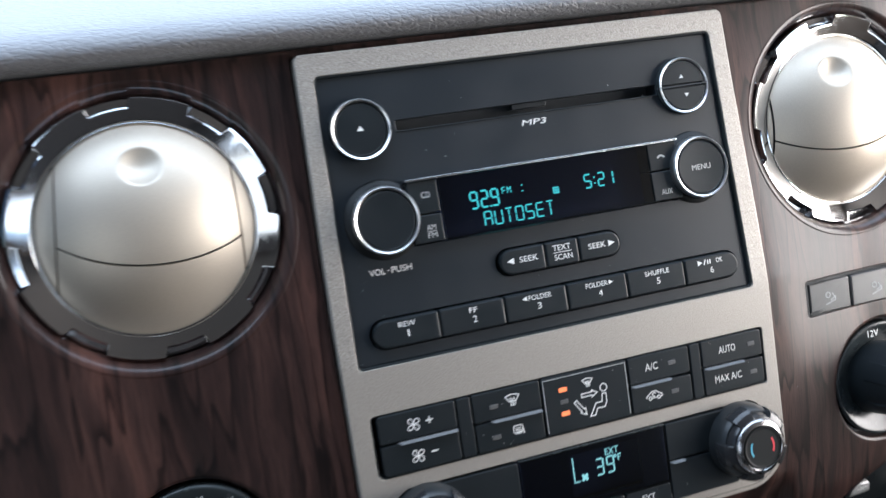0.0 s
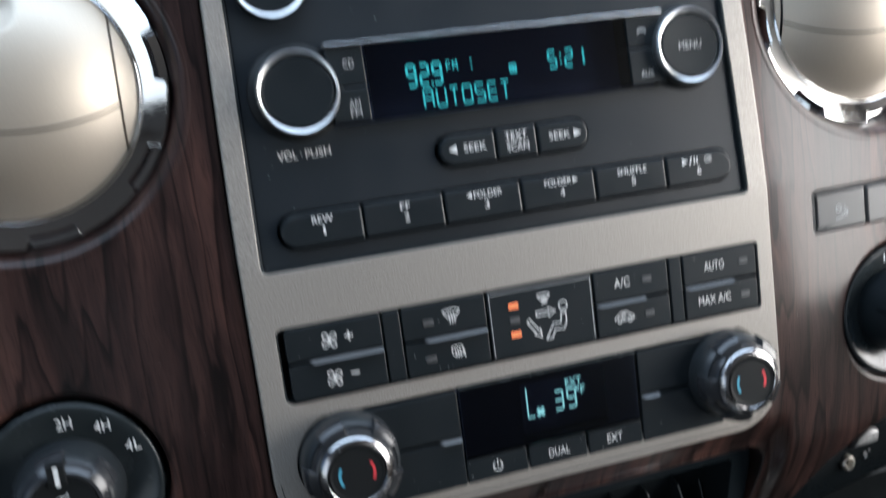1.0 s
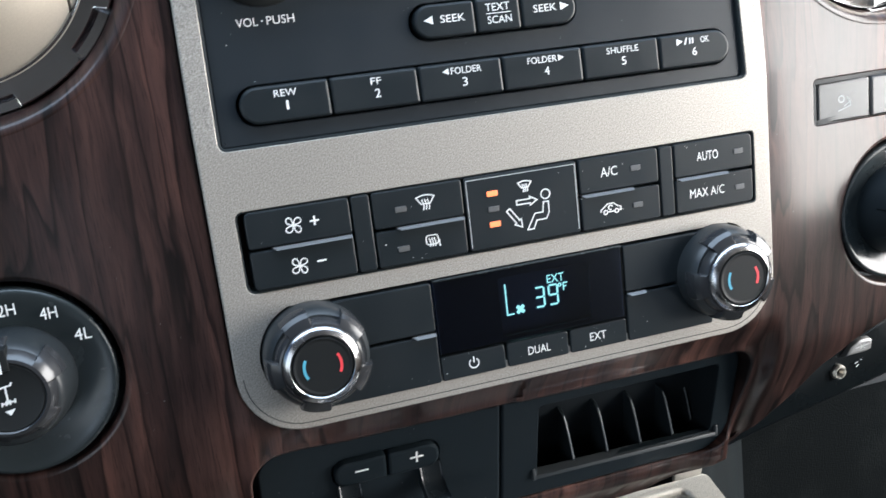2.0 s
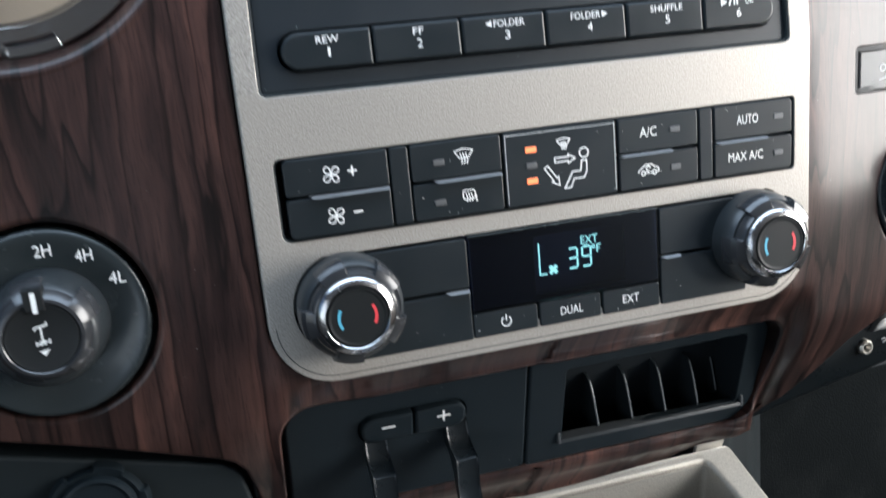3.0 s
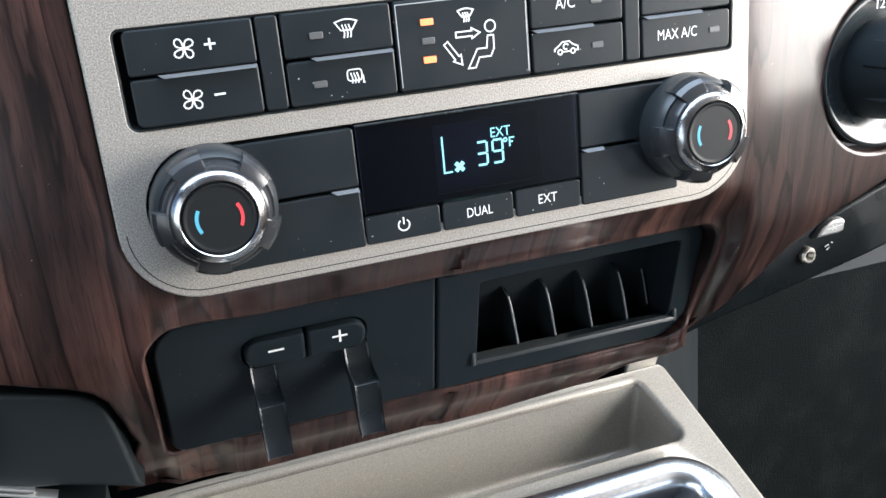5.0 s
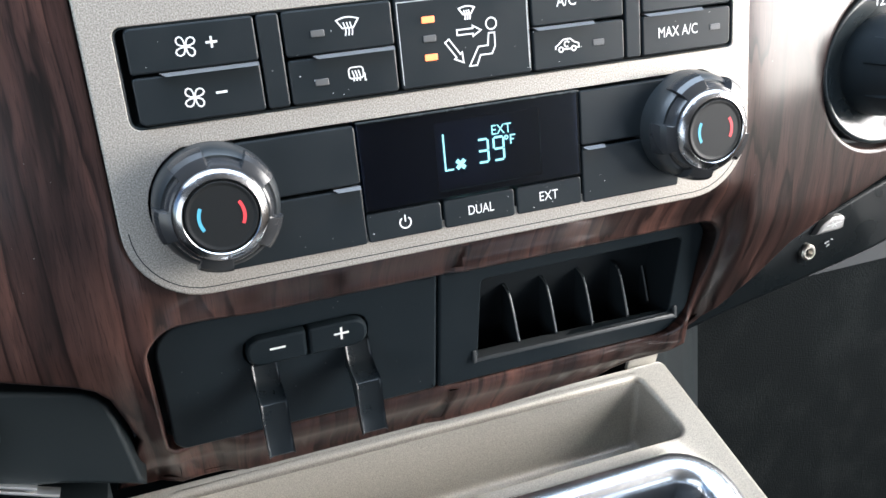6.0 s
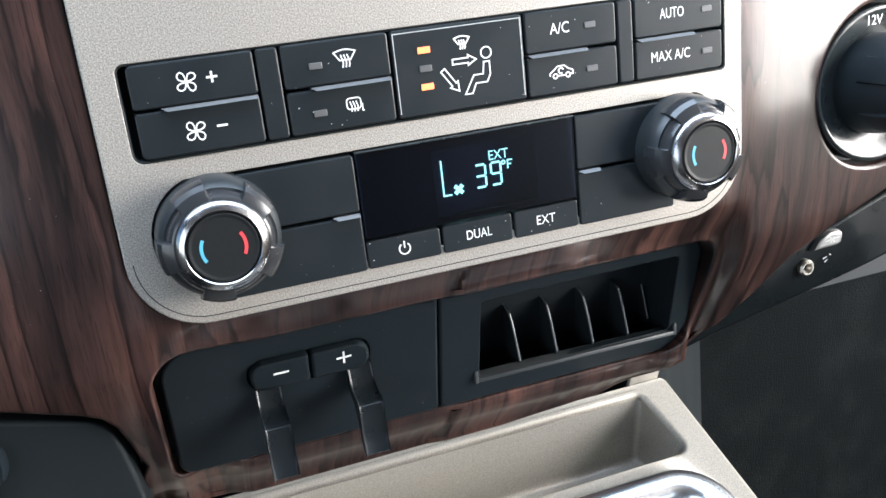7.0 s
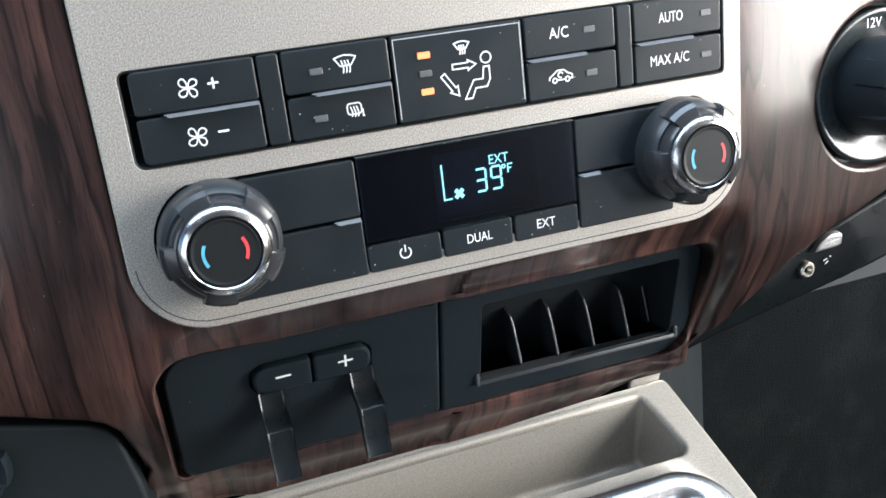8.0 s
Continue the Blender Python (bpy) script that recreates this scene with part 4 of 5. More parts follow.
def temperature_knob(cx, cz, start):
    k = part("temperature_knob", lathe([(0, -0.0118), (0.0160, -0.0118), (0.0172, -0.0128), (0.0184, -0.0128), (0.0196, -0.0112), (0.0204, -0.0086), (0.0208, -0.0050), (0.0209, 0.0040), (0, 0.0050)], cx, cz, 96), knob_satin, climate, "black temperature knob with a chrome ring")
    g = grips(0.0, 5, start, 17, 1.0)
    part("grip_ring", lathe(lambda t: [(0.0146, -0.0176), (0.0154, -0.0178), (0.0161 + 0.0008 * g(t), -0.0174), (0.0168 + 0.0022 * g(t), -0.0162), (0.0174 + 0.0030 * g(t), -0.0142), (0.0178 + 0.0032 * g(t), -0.0112), (0.0182 + 0.0028 * g(t), -0.0078), (0.0160, -0.0070)], cx, cz, 300), knob_gloss, k, "glossy ring with five finger grips", angle=22)
    part("chrome_ring", lathe([(0.0153, -0.0160), (0.0153, -0.0178), (0.0151, -0.0185), (0.0146, -0.0191), (0.0138, -0.0197), (0.0129, -0.0202), (0.0124, -0.0204), (0.0121, -0.0201), (0.0120, -0.0193), (0.0120, -0.015), (0.0153, -0.015)], cx, cz, 128), ring_chrome, k, "satin chrome ring")
    part("gap", lathe([(0, -0.0188), (0.0121, -0.0188), (0.0121, -0.0170), (0, -0.0170)], cx, cz, 64), cavity, k, "dark gap round the cap")
    cap = part("cap", lathe([(0, -0.0200), (0.0098, -0.0201), (0.0104, -0.0201), (0.0107, -0.0203), (0.0112, -0.0203), (0.0115, -0.0199), (0.0116, -0.0192), (0.0116, -0.018), (0, -0.018)], cx, cz, 80), cap_black, k, "matt black cap with a fine raised rim")
    part("cold_mark", patch(arc(cx, cz, 0.0077, 150, 212, 14) + arc(cx, cz, 0.0066, 150, 212, 14)[::-1], -0.0202), print_blue, cap, "pale blue arc")
    part("warm_mark", patch(arc(cx, cz, 0.0077, -28, 34, 14) + arc(cx, cz, 0.0066, -28, 34, 14)[::-1], -0.0202), print_red, cap, "red arc")


temperature_knob(KNOB_L, KNOB_Z, 113)
temperature_knob(KNOB_R, KNOB_Z, 113)

# ---------------------------------------------------------------- air vents
def ball(cx, yc, cz, r, dish=None, nu=192, nv=140):
    """The front of a ball; dish: place, width and depth of a thumb dimple."""
    bm = bmesh.new()
    rows = []
    for i in range(1, nv + 1):
        ph = radians(84) * i / nv
        row = []
        for j in range(nu):
            th = 2 * math.pi * j / nu
            x, z, d = r * math.sin(ph) * math.cos(th), r * math.sin(ph) * math.sin(th), r * math.cos(ph)
            k = 1.0
            if dish and d > 0:
                q = Vector((x, -d, z)).angle(Vector((dish[0], -math.sqrt(r * r - dish[0] ** 2 - dish[1] ** 2), dish[1]))) / dish[2]
                if q < 1:
                    k = 1 - dish[3] / r * (1 - q * q)
            row.append(bm.verts.new((cx + x * k, yc - d * k, cz + z * k)))
        rows.append(row)
    tip = bm.verts.new((cx, yc - r, cz))
    for j in range(nu):
        bm.faces.new((tip, rows[0][(j + 1) % nu], rows[0][j]))
    for a, b in zip(rows, rows[1:]):
        for j in range(nu):
            bm.faces.new((a[j], a[(j + 1) % nu], b[(j + 1) % nu], b[j]))
    bmesh.ops.recalc_face_normals(bm, faces=bm.faces)
    return bm


def air_vent(cx, cz, turn, nod, twist, lobe, rim):
    """lobe and rim: how deep the notched outer edge and the inner edge of the dished ring lie."""
    vent = thing("air_vent", (cx, 0.034, cz), "round closed champagne air vent in a notched chrome ring", "air vent", "air vents")
    notch = grips(0.0, 8, 98, 9.5, 1.0)
    fall = (rim - lobe) / (0.0604 - 0.0504)

    def ring(t):
        g = notch(t)
        r = 0.0604 - 0.0048 * g
        y = lobe + fall * (0.0604 - r)
        return [(0.0488, 0.0450), (0.0488, rim + 0.0018), (0.0489, rim + 0.0008), (0.0493, rim + 0.0001), (0.0497, rim), (0.0501, rim + 0.0003), (0.0504, rim), (0.0510, rim - fall * 0.0006), (r - 0.0009, y + fall * 0.0009), (r - 0.0004, y + fall * 0.0004),
                (r + 0.0001, y), (r + 0.0005, y + 0.0003), (r + 0.0008, y + 0.0010), (0.0612 - 0.0036 * g, lobe + 0.0020 + 0.0050 * g), (0.0614 - 0.0004 * g, lobe + 0.0030 + 0.0045 * g), (0.0616, lobe + 0.0090), (0.0616, 0.0400)]

    part("chrome_ring", lathe(ring, cx, cz, 480, close=False), chrome, vent, "dished chrome ring with eight notches", angle=24)
    part("barrel", lathe([(0.0487, 0.030), (0.0486, 0.040), (0.0486, 0.0745), (0, 0.0745)], cx, cz, 64, close=False), cavity, vent)
    r = 0.066
    yc = rim + math.sqrt(r * r - 0.0483 ** 2) + 0.0005
    place = Matrix.Translation((cx, yc, cz)) @ pose(0, 0, 0, nod, 0, turn) @ pose(0, 0, 0, 0, twist, 0)

    def put(bm):
        """Turns a piece with the dome and trims it behind the ring's edge."""
        bm.transform(place)
        bmesh.ops.bisect_plane(bm, geom=bm.verts[:] + bm.edges[:] + bm.faces[:], plane_co=(cx, rim + 0.003, cz), plane_no=(0, 1, 0), dist=1e-6, clear_outer=True)
        return bm

    part("dome_core", put(ball(0, 0, 0, r - 0.0045)), cavity, vent)
    seam_at, seam_up = Vector((0, -0.0528, 0.0022)), Vector((0, -0.583, 1)).normalized()
    left, right = ((Vector((s * w, 0, 0)), Vector((s, 0, 0.061)).normalized()) for s, w in ((-1, 0.0425), (1, 0.0396)))
    gap = 0.00048
    for name, cuts in (("shutter_door", [(seam_at, seam_up, 1), (*left, -1), (*right, -1)]), ("shutter_lip", [(seam_at, seam_up, -1), (*left, -1), (*right, -1)]),
                       ("cheek", [(*left, 1)]), ("cheek", [(*right, 1)])):
        bm = ball(0, 0, 0, r, (-0.0034, 0.0383, radians(8.4), 0.0040) if name == "shutter_door" else None)
        for at, no, keep in cuts:
            bmesh.ops.bisect_plane(bm, geom=bm.verts[:] + bm.edges[:] + bm.faces[:], plane_co=at + no * keep * gap, plane_no=no * keep, dist=1e-6, clear_inner=True)
        rim_edges = [e for e in bm.edges if e.is_boundary]
        back = bmesh.ops.extrude_edge_only(bm, edges=rim_edges)["geom"]
        for v in [q for q in back if isinstance(q, bmesh.types.BMVert)]:
            v.co -= v.co.normalized() * 0.0015
        bmesh.ops.recalc_face_normals(bm, faces=bm.faces)
        part(name, put(bm), vent_paint, vent, "closed champagne door with a thumb dimple" if name == "shutter_door" else "", angle=40)
    return vent


air_vent(VENT_L, VENT_Z, 2.4, 9.1, 4.5, 0.0150, 0.0190)
air_vent(VENT_R, VENT_Z, -5.0, 10.0, -1.5, 0.0165, 0.0205)

# ---------------------------------------------------------------- four-wheel-drive selector
selector = thing("drive_selector", (DIAL[0], 0.026, DIAL[1]), "black rotary four-wheel-drive selector set to 2H", "selector knob")
cx, cz = DIAL
part("dial_plate", lathe([(0, 0.0150), (0.0205, 0.0142), (0.0260, 0.0126), (0.0310, 0.0112), (0.0345, 0.0102), (0.0357, 0.0103), (0.0363, 0.0112), (0.0365, 0.0150), (0.0365, 0.034), (0, 0.034)], cx, cz, 128), knob_black, selector, "glossy black dished dial plate", angle=60)
part("knob_skirt", lathe([(0.0140, -0.0056), (0.0172, -0.0056), (0.0184, -0.0044), (0.0196, -0.0012), (0.0206, 0.0040), (0.0212, 0.0100), (0.0215, 0.0150), (0.0140, 0.0150)], cx, cz, 96), knob_satin, selector, angle=60)
g = grips(0.0, 5, 100, 17, 1.0)
kx, kz = cx + 0.0002, cz + 0.0010
part("grip_ring", lathe(lambda t: [(0.0124, -0.0084), (0.0132, -0.0092), (0.0144, -0.0090), (0.0158 + 0.0004 * g(t), -0.0076), (0.0170 + 0.0012 * g(t), -0.0050), (0.0180 + 0.0016 * g(t), -0.0012), (0.0188 + 0.0014 * g(t), 0.0020), (0.0150, 0.0024)], kx, kz, 300), knob_gloss, selector, "ring of finger grips", angle=22)
kcap = part("knob_cap", lathe([(0, -0.0084), (0.0110, -0.0086), (0.0122, -0.0090), (0.0126, -0.0084), (0.0127, -0.0040), (0, -0.0040)], kx, kz, 64), cap_black, selector, "grey-black knob cap")
part("pointer", prism([(kx - 0.0038, kz + 0.0100), (kx + 0.0030, kz + 0.0100), (kx + 0.0030, kz + 0.0182), (kx - 0.0038, kz + 0.0182)], -0.0096, -0.004, 0.0006), cap_black, kcap, "raised pointer tab")
part("pointer_mark", patch(rrect(kx - 0.0011, kx + 0.0006, kz + 0.0094, kz + 0.0170, 0.0002, 1), -0.0098), print_white, kcap, "white pointer line")
part("axle_symbol", strokes([[(kx - 0.0021, kz + 0.0030), (kx - 0.0018, kz + 0.0040), (kx + 0.0020, kz + 0.0046), (kx + 0.0024, kz + 0.0056)], [(kx + 0.0001, kz + 0.0042), (kx + 0.0001, kz - 0.0016)], [(kx - 0.0020, kz - 0.0020), (kx + 0.0024, kz - 0.0014)], [(kx - 0.0021, kz - 0.0028), (kx - 0.0019, kz - 0.0012)], [(kx + 0.0023, kz - 0.0022), (kx + 0.0025, kz - 0.0006)], [(kx - 0.0008, kz - 0.0026), (kx + 0.0010, kz - 0.0008)], [(kx - 0.0008, kz - 0.0010), (kx + 0.0010, kz - 0.0024)]], 0.0006, -0.0088), print_white, kcap)
part("arrow_symbol", patch([(kx + 0.0001, kz - 0.0066), (kx + 0.0020, kz - 0.0042), (kx - 0.0016, kz - 0.0048)], -0.0088), print_white, kcap)
for word, x, z in (("2H", -0.1981, -0.0478), ("4H", -0.1843, -0.0516), ("4L", -0.1741, -0.0618)):
    part("lettering", letters(word, x, z, 0.0045, 0.0060, 0.0098), print_white, selector)

# ---------------------------------------------------------------- power socket and switches
socket = thing("power_socket", (SOCKET[0], 0.026, SOCKET[1]), "round black 12V power socket with a protruding cap", "power socket")
cx, cz = SOCKET
part("plate", lathe([(0, 0.0190), (0.0210, 0.0180), (0.0270, 0.0160), (0.0325, 0.0132), (0.0340, 0.0130), (0.0349, 0.0136), (0.0352, 0.0170), (0.0352, 0.034), (0, 0.034)], cx, cz, 128), knob_black, socket, "glossy black dished socket plate", angle=60)
g = grips(0.0188, 5, 80, 16, 0.0014)
part("cap", lathe(lambda t: [(0, -0.0110), (0.0150, -0.0110), (0.0166, -0.0106), (g(t), -0.0090), (g(t) + 0.0010, -0.0030), (0.0212, 0.0060), (0.0222, 0.0120), (0.0226, 0.0190), (0, 0.0195)], cx, cz, 200), button_black, socket, "black socket cap", angle=25)
part("lettering", letters("12V", cx - 0.0046, cz + 0.0288, 0.0042, 0.0080, 0.0128), print_white, socket)

switches = thing("switch_bank", (0.191, 0.026, -0.029), "bank of two dark grey switches beside the bezel", "switches")
part("surround", sheet(dense(inset(SWITCHES, 0.0003), 0.008), [dense(inset(SWITCHES, 0.0014), 0.008)], lambda x, z: wood_front(x, z) + 0.0010, [], [], 0.0003, 0.01, 0.0003), black, switches)
for x0, x1 in ((0.1573, 0.1863), (0.1875, 0.2237)):
    b = part("switch", prism(rrect(x0, x1, -0.0280, -0.0092, 0.0010, 3), 0.0092, 0.032, 0.0010), switch_grey, switches, "dark grey switch with a faint symbol")
    xm = (x0 + x1) / 2
    if x0 < 0.19:
        part("slope_symbol", strokes([[(xm - 0.0035, -0.0233), (xm + 0.0035, -0.0213), (xm + 0.0035, -0.0193), (xm, -0.0213)], arc(xm - 0.0015, -0.0178, 0.0016, 0, 360, 8), [(xm + 0.0015, -0.0170), (xm + 0.0030, -0.0195)]], 0.0006, 0.0090), print_grey, b)
    else:
        part("slip_symbol", strokes([[(xm - 0.0060, -0.0175), (xm - 0.0030, -0.0165), (xm - 0.0030, -0.0193), (xm - 0.0060, -0.0193), (xm - 0.0060, -0.0175)], wave(xm - 0.0055, -0.0233, -0.0198, 0.0006), wave(xm - 0.0035, -0.0233, -0.0198, 0.0006)], 0.0006, 0.0090), print_grey, b)
        part("lettering", letters("OFF", xm + 0.0040, -0.0188, 0.0034, 0.0070, 0.0090), print_grey, b)
part("switch_end", prism(rrect(0.1549, 0.1568, -0.0278, -0.0094, 0.0005, 2), 0.0108, 0.03, 0.0004), led_off, switches)

# ---------------------------------------------------------------- trailer brake controller and cubby
brake = thing("brake_controller", (-0.063, 0.040, -0.196), "black trailer brake controller with two squeeze levers", "brake controller")
PILL = rrect(-0.0878, -0.0372, -0.1610, -0.1462, 0.0065, 6)


def side_panel(keep_left):
    pts = rrect(-0.1205, -0.0068, -0.1955, -0.1340, (0.006, 0.0022, 0.0022, 0.013), 8) if keep_left else rrect(-0.0060, 0.1228, -0.1960, -0.1340, (0.0022, 0.016, 0.010, 0.0022), 6)
    return [(x - 0.002 * ease((-0.15 - z) / 0.05) * ease((x - 0.03) / 0.085), z) for x, z in dense(pts, 0.008)]


part("panel", sheet(side_panel(True), [dense(PILL, 0.006)], lambda x, z: 0.0, [], [], 0.0006, 0.005, 0.0015), black, brake, "matt black panel", bend=lower)
part("button_well", box(-0.090, -0.035, 0.0045, 0.0065, -0.1625, -0.144), black, brake, bend=lower)
for name, x0, x1, rr in (("minus_button", -0.0870, -0.0630, (0.0056, 0.0015, 0.0015, 0.0056)), ("plus_button", -0.0622, -0.0380, (0.0015, 0.0056, 0.0056, 0.0015))):
    b = part(name, prism(rrect(x0, x1, -0.1602, -0.1470, rr, 6), -0.0035, 0.010, 0.0014), black, brake, bend=lower)
    xm = -0.0747 if name[0] == "m" else -0.0489
    zz = -0.1527 if name[0] == "m" else -0.1524
    lines = [[(xm - 0.0031, zz), (xm + 0.0031, zz)]]
    if name[0] == "p":
        lines.append([(xm, zz - 0.0029), (xm, zz + 0.0029)])
    part("symbol", strokes(lines, 0.0009, -0.0037), print_white, b, bend=lower)


def lever(x0, x1):
    prof = [(0.0400, -0.1585), (0.0325, -0.1585), (0.0312, -0.1610), (0.0306, -0.1640), (0.0292, -0.1668), (0.0260, -0.1690), (0.0215, -0.1703), (0.0186, -0.1710), (0.0180, -0.1716), (0.0180, -0.1780), (0.0184, -0.1840), (0.0178, -0.1890), (0.0166, -0.1928), (0.0172, -0.1936), (0.0200, -0.1930), (0.0222, -0.1870), (0.0236, -0.1800), (0.0262, -0.1745), (0.0310, -0.1710), (0.0400, -0.1690)]
    bm = bmesh.new()
    e = 0.0011
    loops = []
    for x, k in ((x0, 0.9), (x0 + e * 0.4, 0.97), (x0 + e, 1.0), (x1 - e, 1.0), (x1 - e * 0.4, 0.97), (x1, 0.9)):
        small = inset(prof, -0.007 * (1 - k)) if k < 1 else prof
        loops.append([(x, y, z) for y, z in small])
    rings(bm, loops)
    bmesh.ops.recalc_face_normals(bm, faces=bm.faces)
    return bm


for x0, x1 in ((-0.0858, -0.0754), (-0.0476, -0.0372)):
    part("squeeze_lever", lever(x0, x1), lever_black, brake, "curved black squeeze lever", angle=40)

cubby = thing("storage_cubby", (0.06, 0.040, -0.196), "black dash cubby with thin upright dividers", "cubby")
CUB = rrect(0.0128, 0.1110, -0.1835, -0.1425, 0.002, 3)
part("panel", sheet(side_panel(False), [dense(CUB, 0.006)], lambda x, z: 0.0, [], [], 0.0006, 0.004, 0.0015), black, cubby, "matt black panel", bend=lower)
bm = bmesh.new()
w0, w1, z0, z1 = 0.0128, 0.1110, -0.1835, -0.1425
rings(bm, [[(w0, 0.041, z0), (w1, 0.041, z0), (w1, 0.0285, z1), (w0, 0.0285, z1)], [(w0 + 0.001, 0.066, z0 - 0.016), (w1 - 0.001, 0.066, z0 - 0.016), (w1 - 0.001, 0.053, z1 - 0.004), (w0 + 0.001, 0.053, z1 - 0.004)]], False, True)
for f in bm.faces:
    f.normal_flip()
part("pocket", bm, pocket_black, cubby, "dark pocket")
for x in (0.0347, 0.0536, 0.0725, 0.0912, 0.1084):
    bm = bmesh.new()
    back = 0.0 if x < 0.1 else 0.010
    front = [(0.0440, -0.1822), (0.0450, -0.1765), (0.0462, -0.1700), (0.0478, -0.1640), (0.0494, -0.1605)]
    prof = [(0.0560, -0.1900), (0.0445, -0.1836)] + front + [(0.0520, -0.1588), (0.0560, -0.1575), (0.0655, -0.1960)]
    rings(bm, [[(x + d - 0.05 * (z + 0.182), y + back, z) for y, z in prof] for d in (-0.0007, 0.0007)])
    bmesh.ops.recalc_face_normals(bm, faces=bm.faces)
    fin = part("divider", bm, fin_black, cubby, "thin upright divider")
    # pale strip along each divider paints the highlight on its rounded edge
    bm = bmesh.new()
    rings(bm, [[(x + dx - 0.05 * (z + 0.182), y + dy + back, z) for dx, dy in ((-0.0006, 0.0006), (-0.0004, -0.0001), (0.0, -0.0003), (0.0004, -0.0001), (0.0006, 0.0006))] for y, z in front])
    bmesh.ops.recalc_face_normals(bm, faces=bm.faces)
    part("front_edge", bm, fin_edge, fin, "rounded edge in pale grey for its highlight")
bm = bmesh.new()
prof = [(0.0396, -0.1828), (0.0387, -0.1831), (0.0384, -0.1838), (0.0385, -0.1848), (0.0394, -0.1853), (0.0460, -0.1855), (0.0460, -0.1827)]
rings(bm, [[(x, y + dy, z - 0.0014 * x / 0.11) for y, z in prof] for x, dy in ((0.0102, 0.004), (0.0107, 0.0004), (0.0115, 0.0), (0.1132, 0.0), (0.1140, 0.0004), (0.1145, 0.004))])
bmesh.ops.recalc_face_normals(bm, faces=bm.faces)
cub_lip = part("lip", bm, lip_black, cubby, "protruding lower lip")
for x0, x1, dz in ((0.0100, 0.0118, 0.0), (0.1129, 0.1147, -0.0014)):
    part("lip_end", prism(rrect(x0, x1, -0.1855 + dz, -0.1792 + dz, 0.0005, 2), 0.0383, 0.046, 0.0005), lip_black, cub_lip)


def specks(count, x0, x1, z0, z1, y, seed):
    """Pale flecks of dust lying on a face."""
    rnd = random.Random(seed)
    bm = bmesh.new()
    for _ in range(count):
        cx, cz, r = rnd.uniform(x0, x1), rnd.uniform(z0, z1), 0.00009 + 0.00020 * rnd.random() ** 3
        t = rnd.uniform(0, 6.28)
        top = [bm.verts.new((cx + r * math.cos(t + k * 1.257) * (1 + 0.6 * (k % 2)), y(cx, cz) - 0.00006, cz + r * math.sin(t + k * 1.257))) for k in range(5)]
        bm.faces.new(top)
    return bm


part("dust", specks(34, -0.108, 0.112, -0.055, -0.026, lambda x, z: -0.00105, 3), print_grey, climate, "pale flecks of dust", kind="stuff")
part("dust", specks(22, -0.064, 0.064, -0.107, -0.098, lambda x, z: -0.00105, 5), print_grey, climate, "pale flecks of dust", kind="stuff")
part("dust", specks(24, -0.116, -0.012, -0.192, -0.138, lambda x, z: lower(x, z), 7), dust_grey, brake, "pale flecks of dust", kind="stuff")
part("dust", specks(10, 0.130, 0.152, -0.150, 0.0, wood_front, 11), dust_grey, dash, "pale flecks of dust", kind="stuff")
part("dust", specks(9, -0.160, -0.130, -0.145, -0.02, wood_front, 12), dust_grey, dash, "pale flecks of dust", kind="stuff")
part("dust", specks(60, -0.105, 0.105, 0.004, 0.138, lambda x, z: face(x, z) + 0.0022, 13), print_grey, radio, "pale flecks of dust", kind="stuff")

# ---------------------------------------------------------------- knee panel, screw and clip
knee = thing("power_point_panel", (-0.20, 0.040, -0.19), "dark plastic knee panel with a round capped power point", "knee panel")
KNEE = dense([(-0.36, -0.150), (-0.163, -0.1915), (-0.1335, -0.2020), (-0.1350, -0.1980), (-0.1370, -0.1810), (-0.1388, -0.1690), (-0.1405, -0.1615), (-0.1432, -0.1573), (-0.1482, -0.1536), (-0.1640, -0.1487), (-0.20, -0.1380), (-0.36, -0.0905)], 0.01)
part("panel", sheet(KNEE, [], lambda x, z: 0.024 + 0.18 * (-0.14 - z), [], [], 0.001, 0.02, 0.002), grained_black, knee)
g = grips(0.0178, 5, 70, 18, 0.0018)
cx, cz = -0.1985, -0.1600
part("cap", lathe(lambda t: [(0, 0.0195), (0.0120, 0.0195), (0.0135, 0.0185), (0.0148, 0.0190), (0.0155, 0.0215), (g(t) - 0.0005, 0.0205), (g(t) + 0.0005, 0.0225), (g(t) + 0.001, 0.032), (0, 0.034)], cx, cz, 200), black, knee, "round black cap with finger grips", angle=25)
under = thing("column_cover", (-0.25, 0.0, -0.235), "dark cover with a pale metal edge strip", "cover")
part("cover", prism([(-0.36, -0.300), (-0.150, -0.300), (-0.150, -0.2080), (-0.36, -0.1430)], 0.033, 0.06, 0.002), grained_black, under)
for dz, x1 in ((0.0, -0.172), (-0.0024, -0.165)):
    z1 = -0.178 + (-0.200 - x1) * 0.393 + dz
    part("edge_strip", prism([(-0.36, -0.1152 + dz), (-0.36, -0.1162 + dz), (x1, z1 - 0.0010), (x1 + 0.0006, z1)], 0.0300, 0.036, 0.0003), aluminium, under, "pale metal strip")

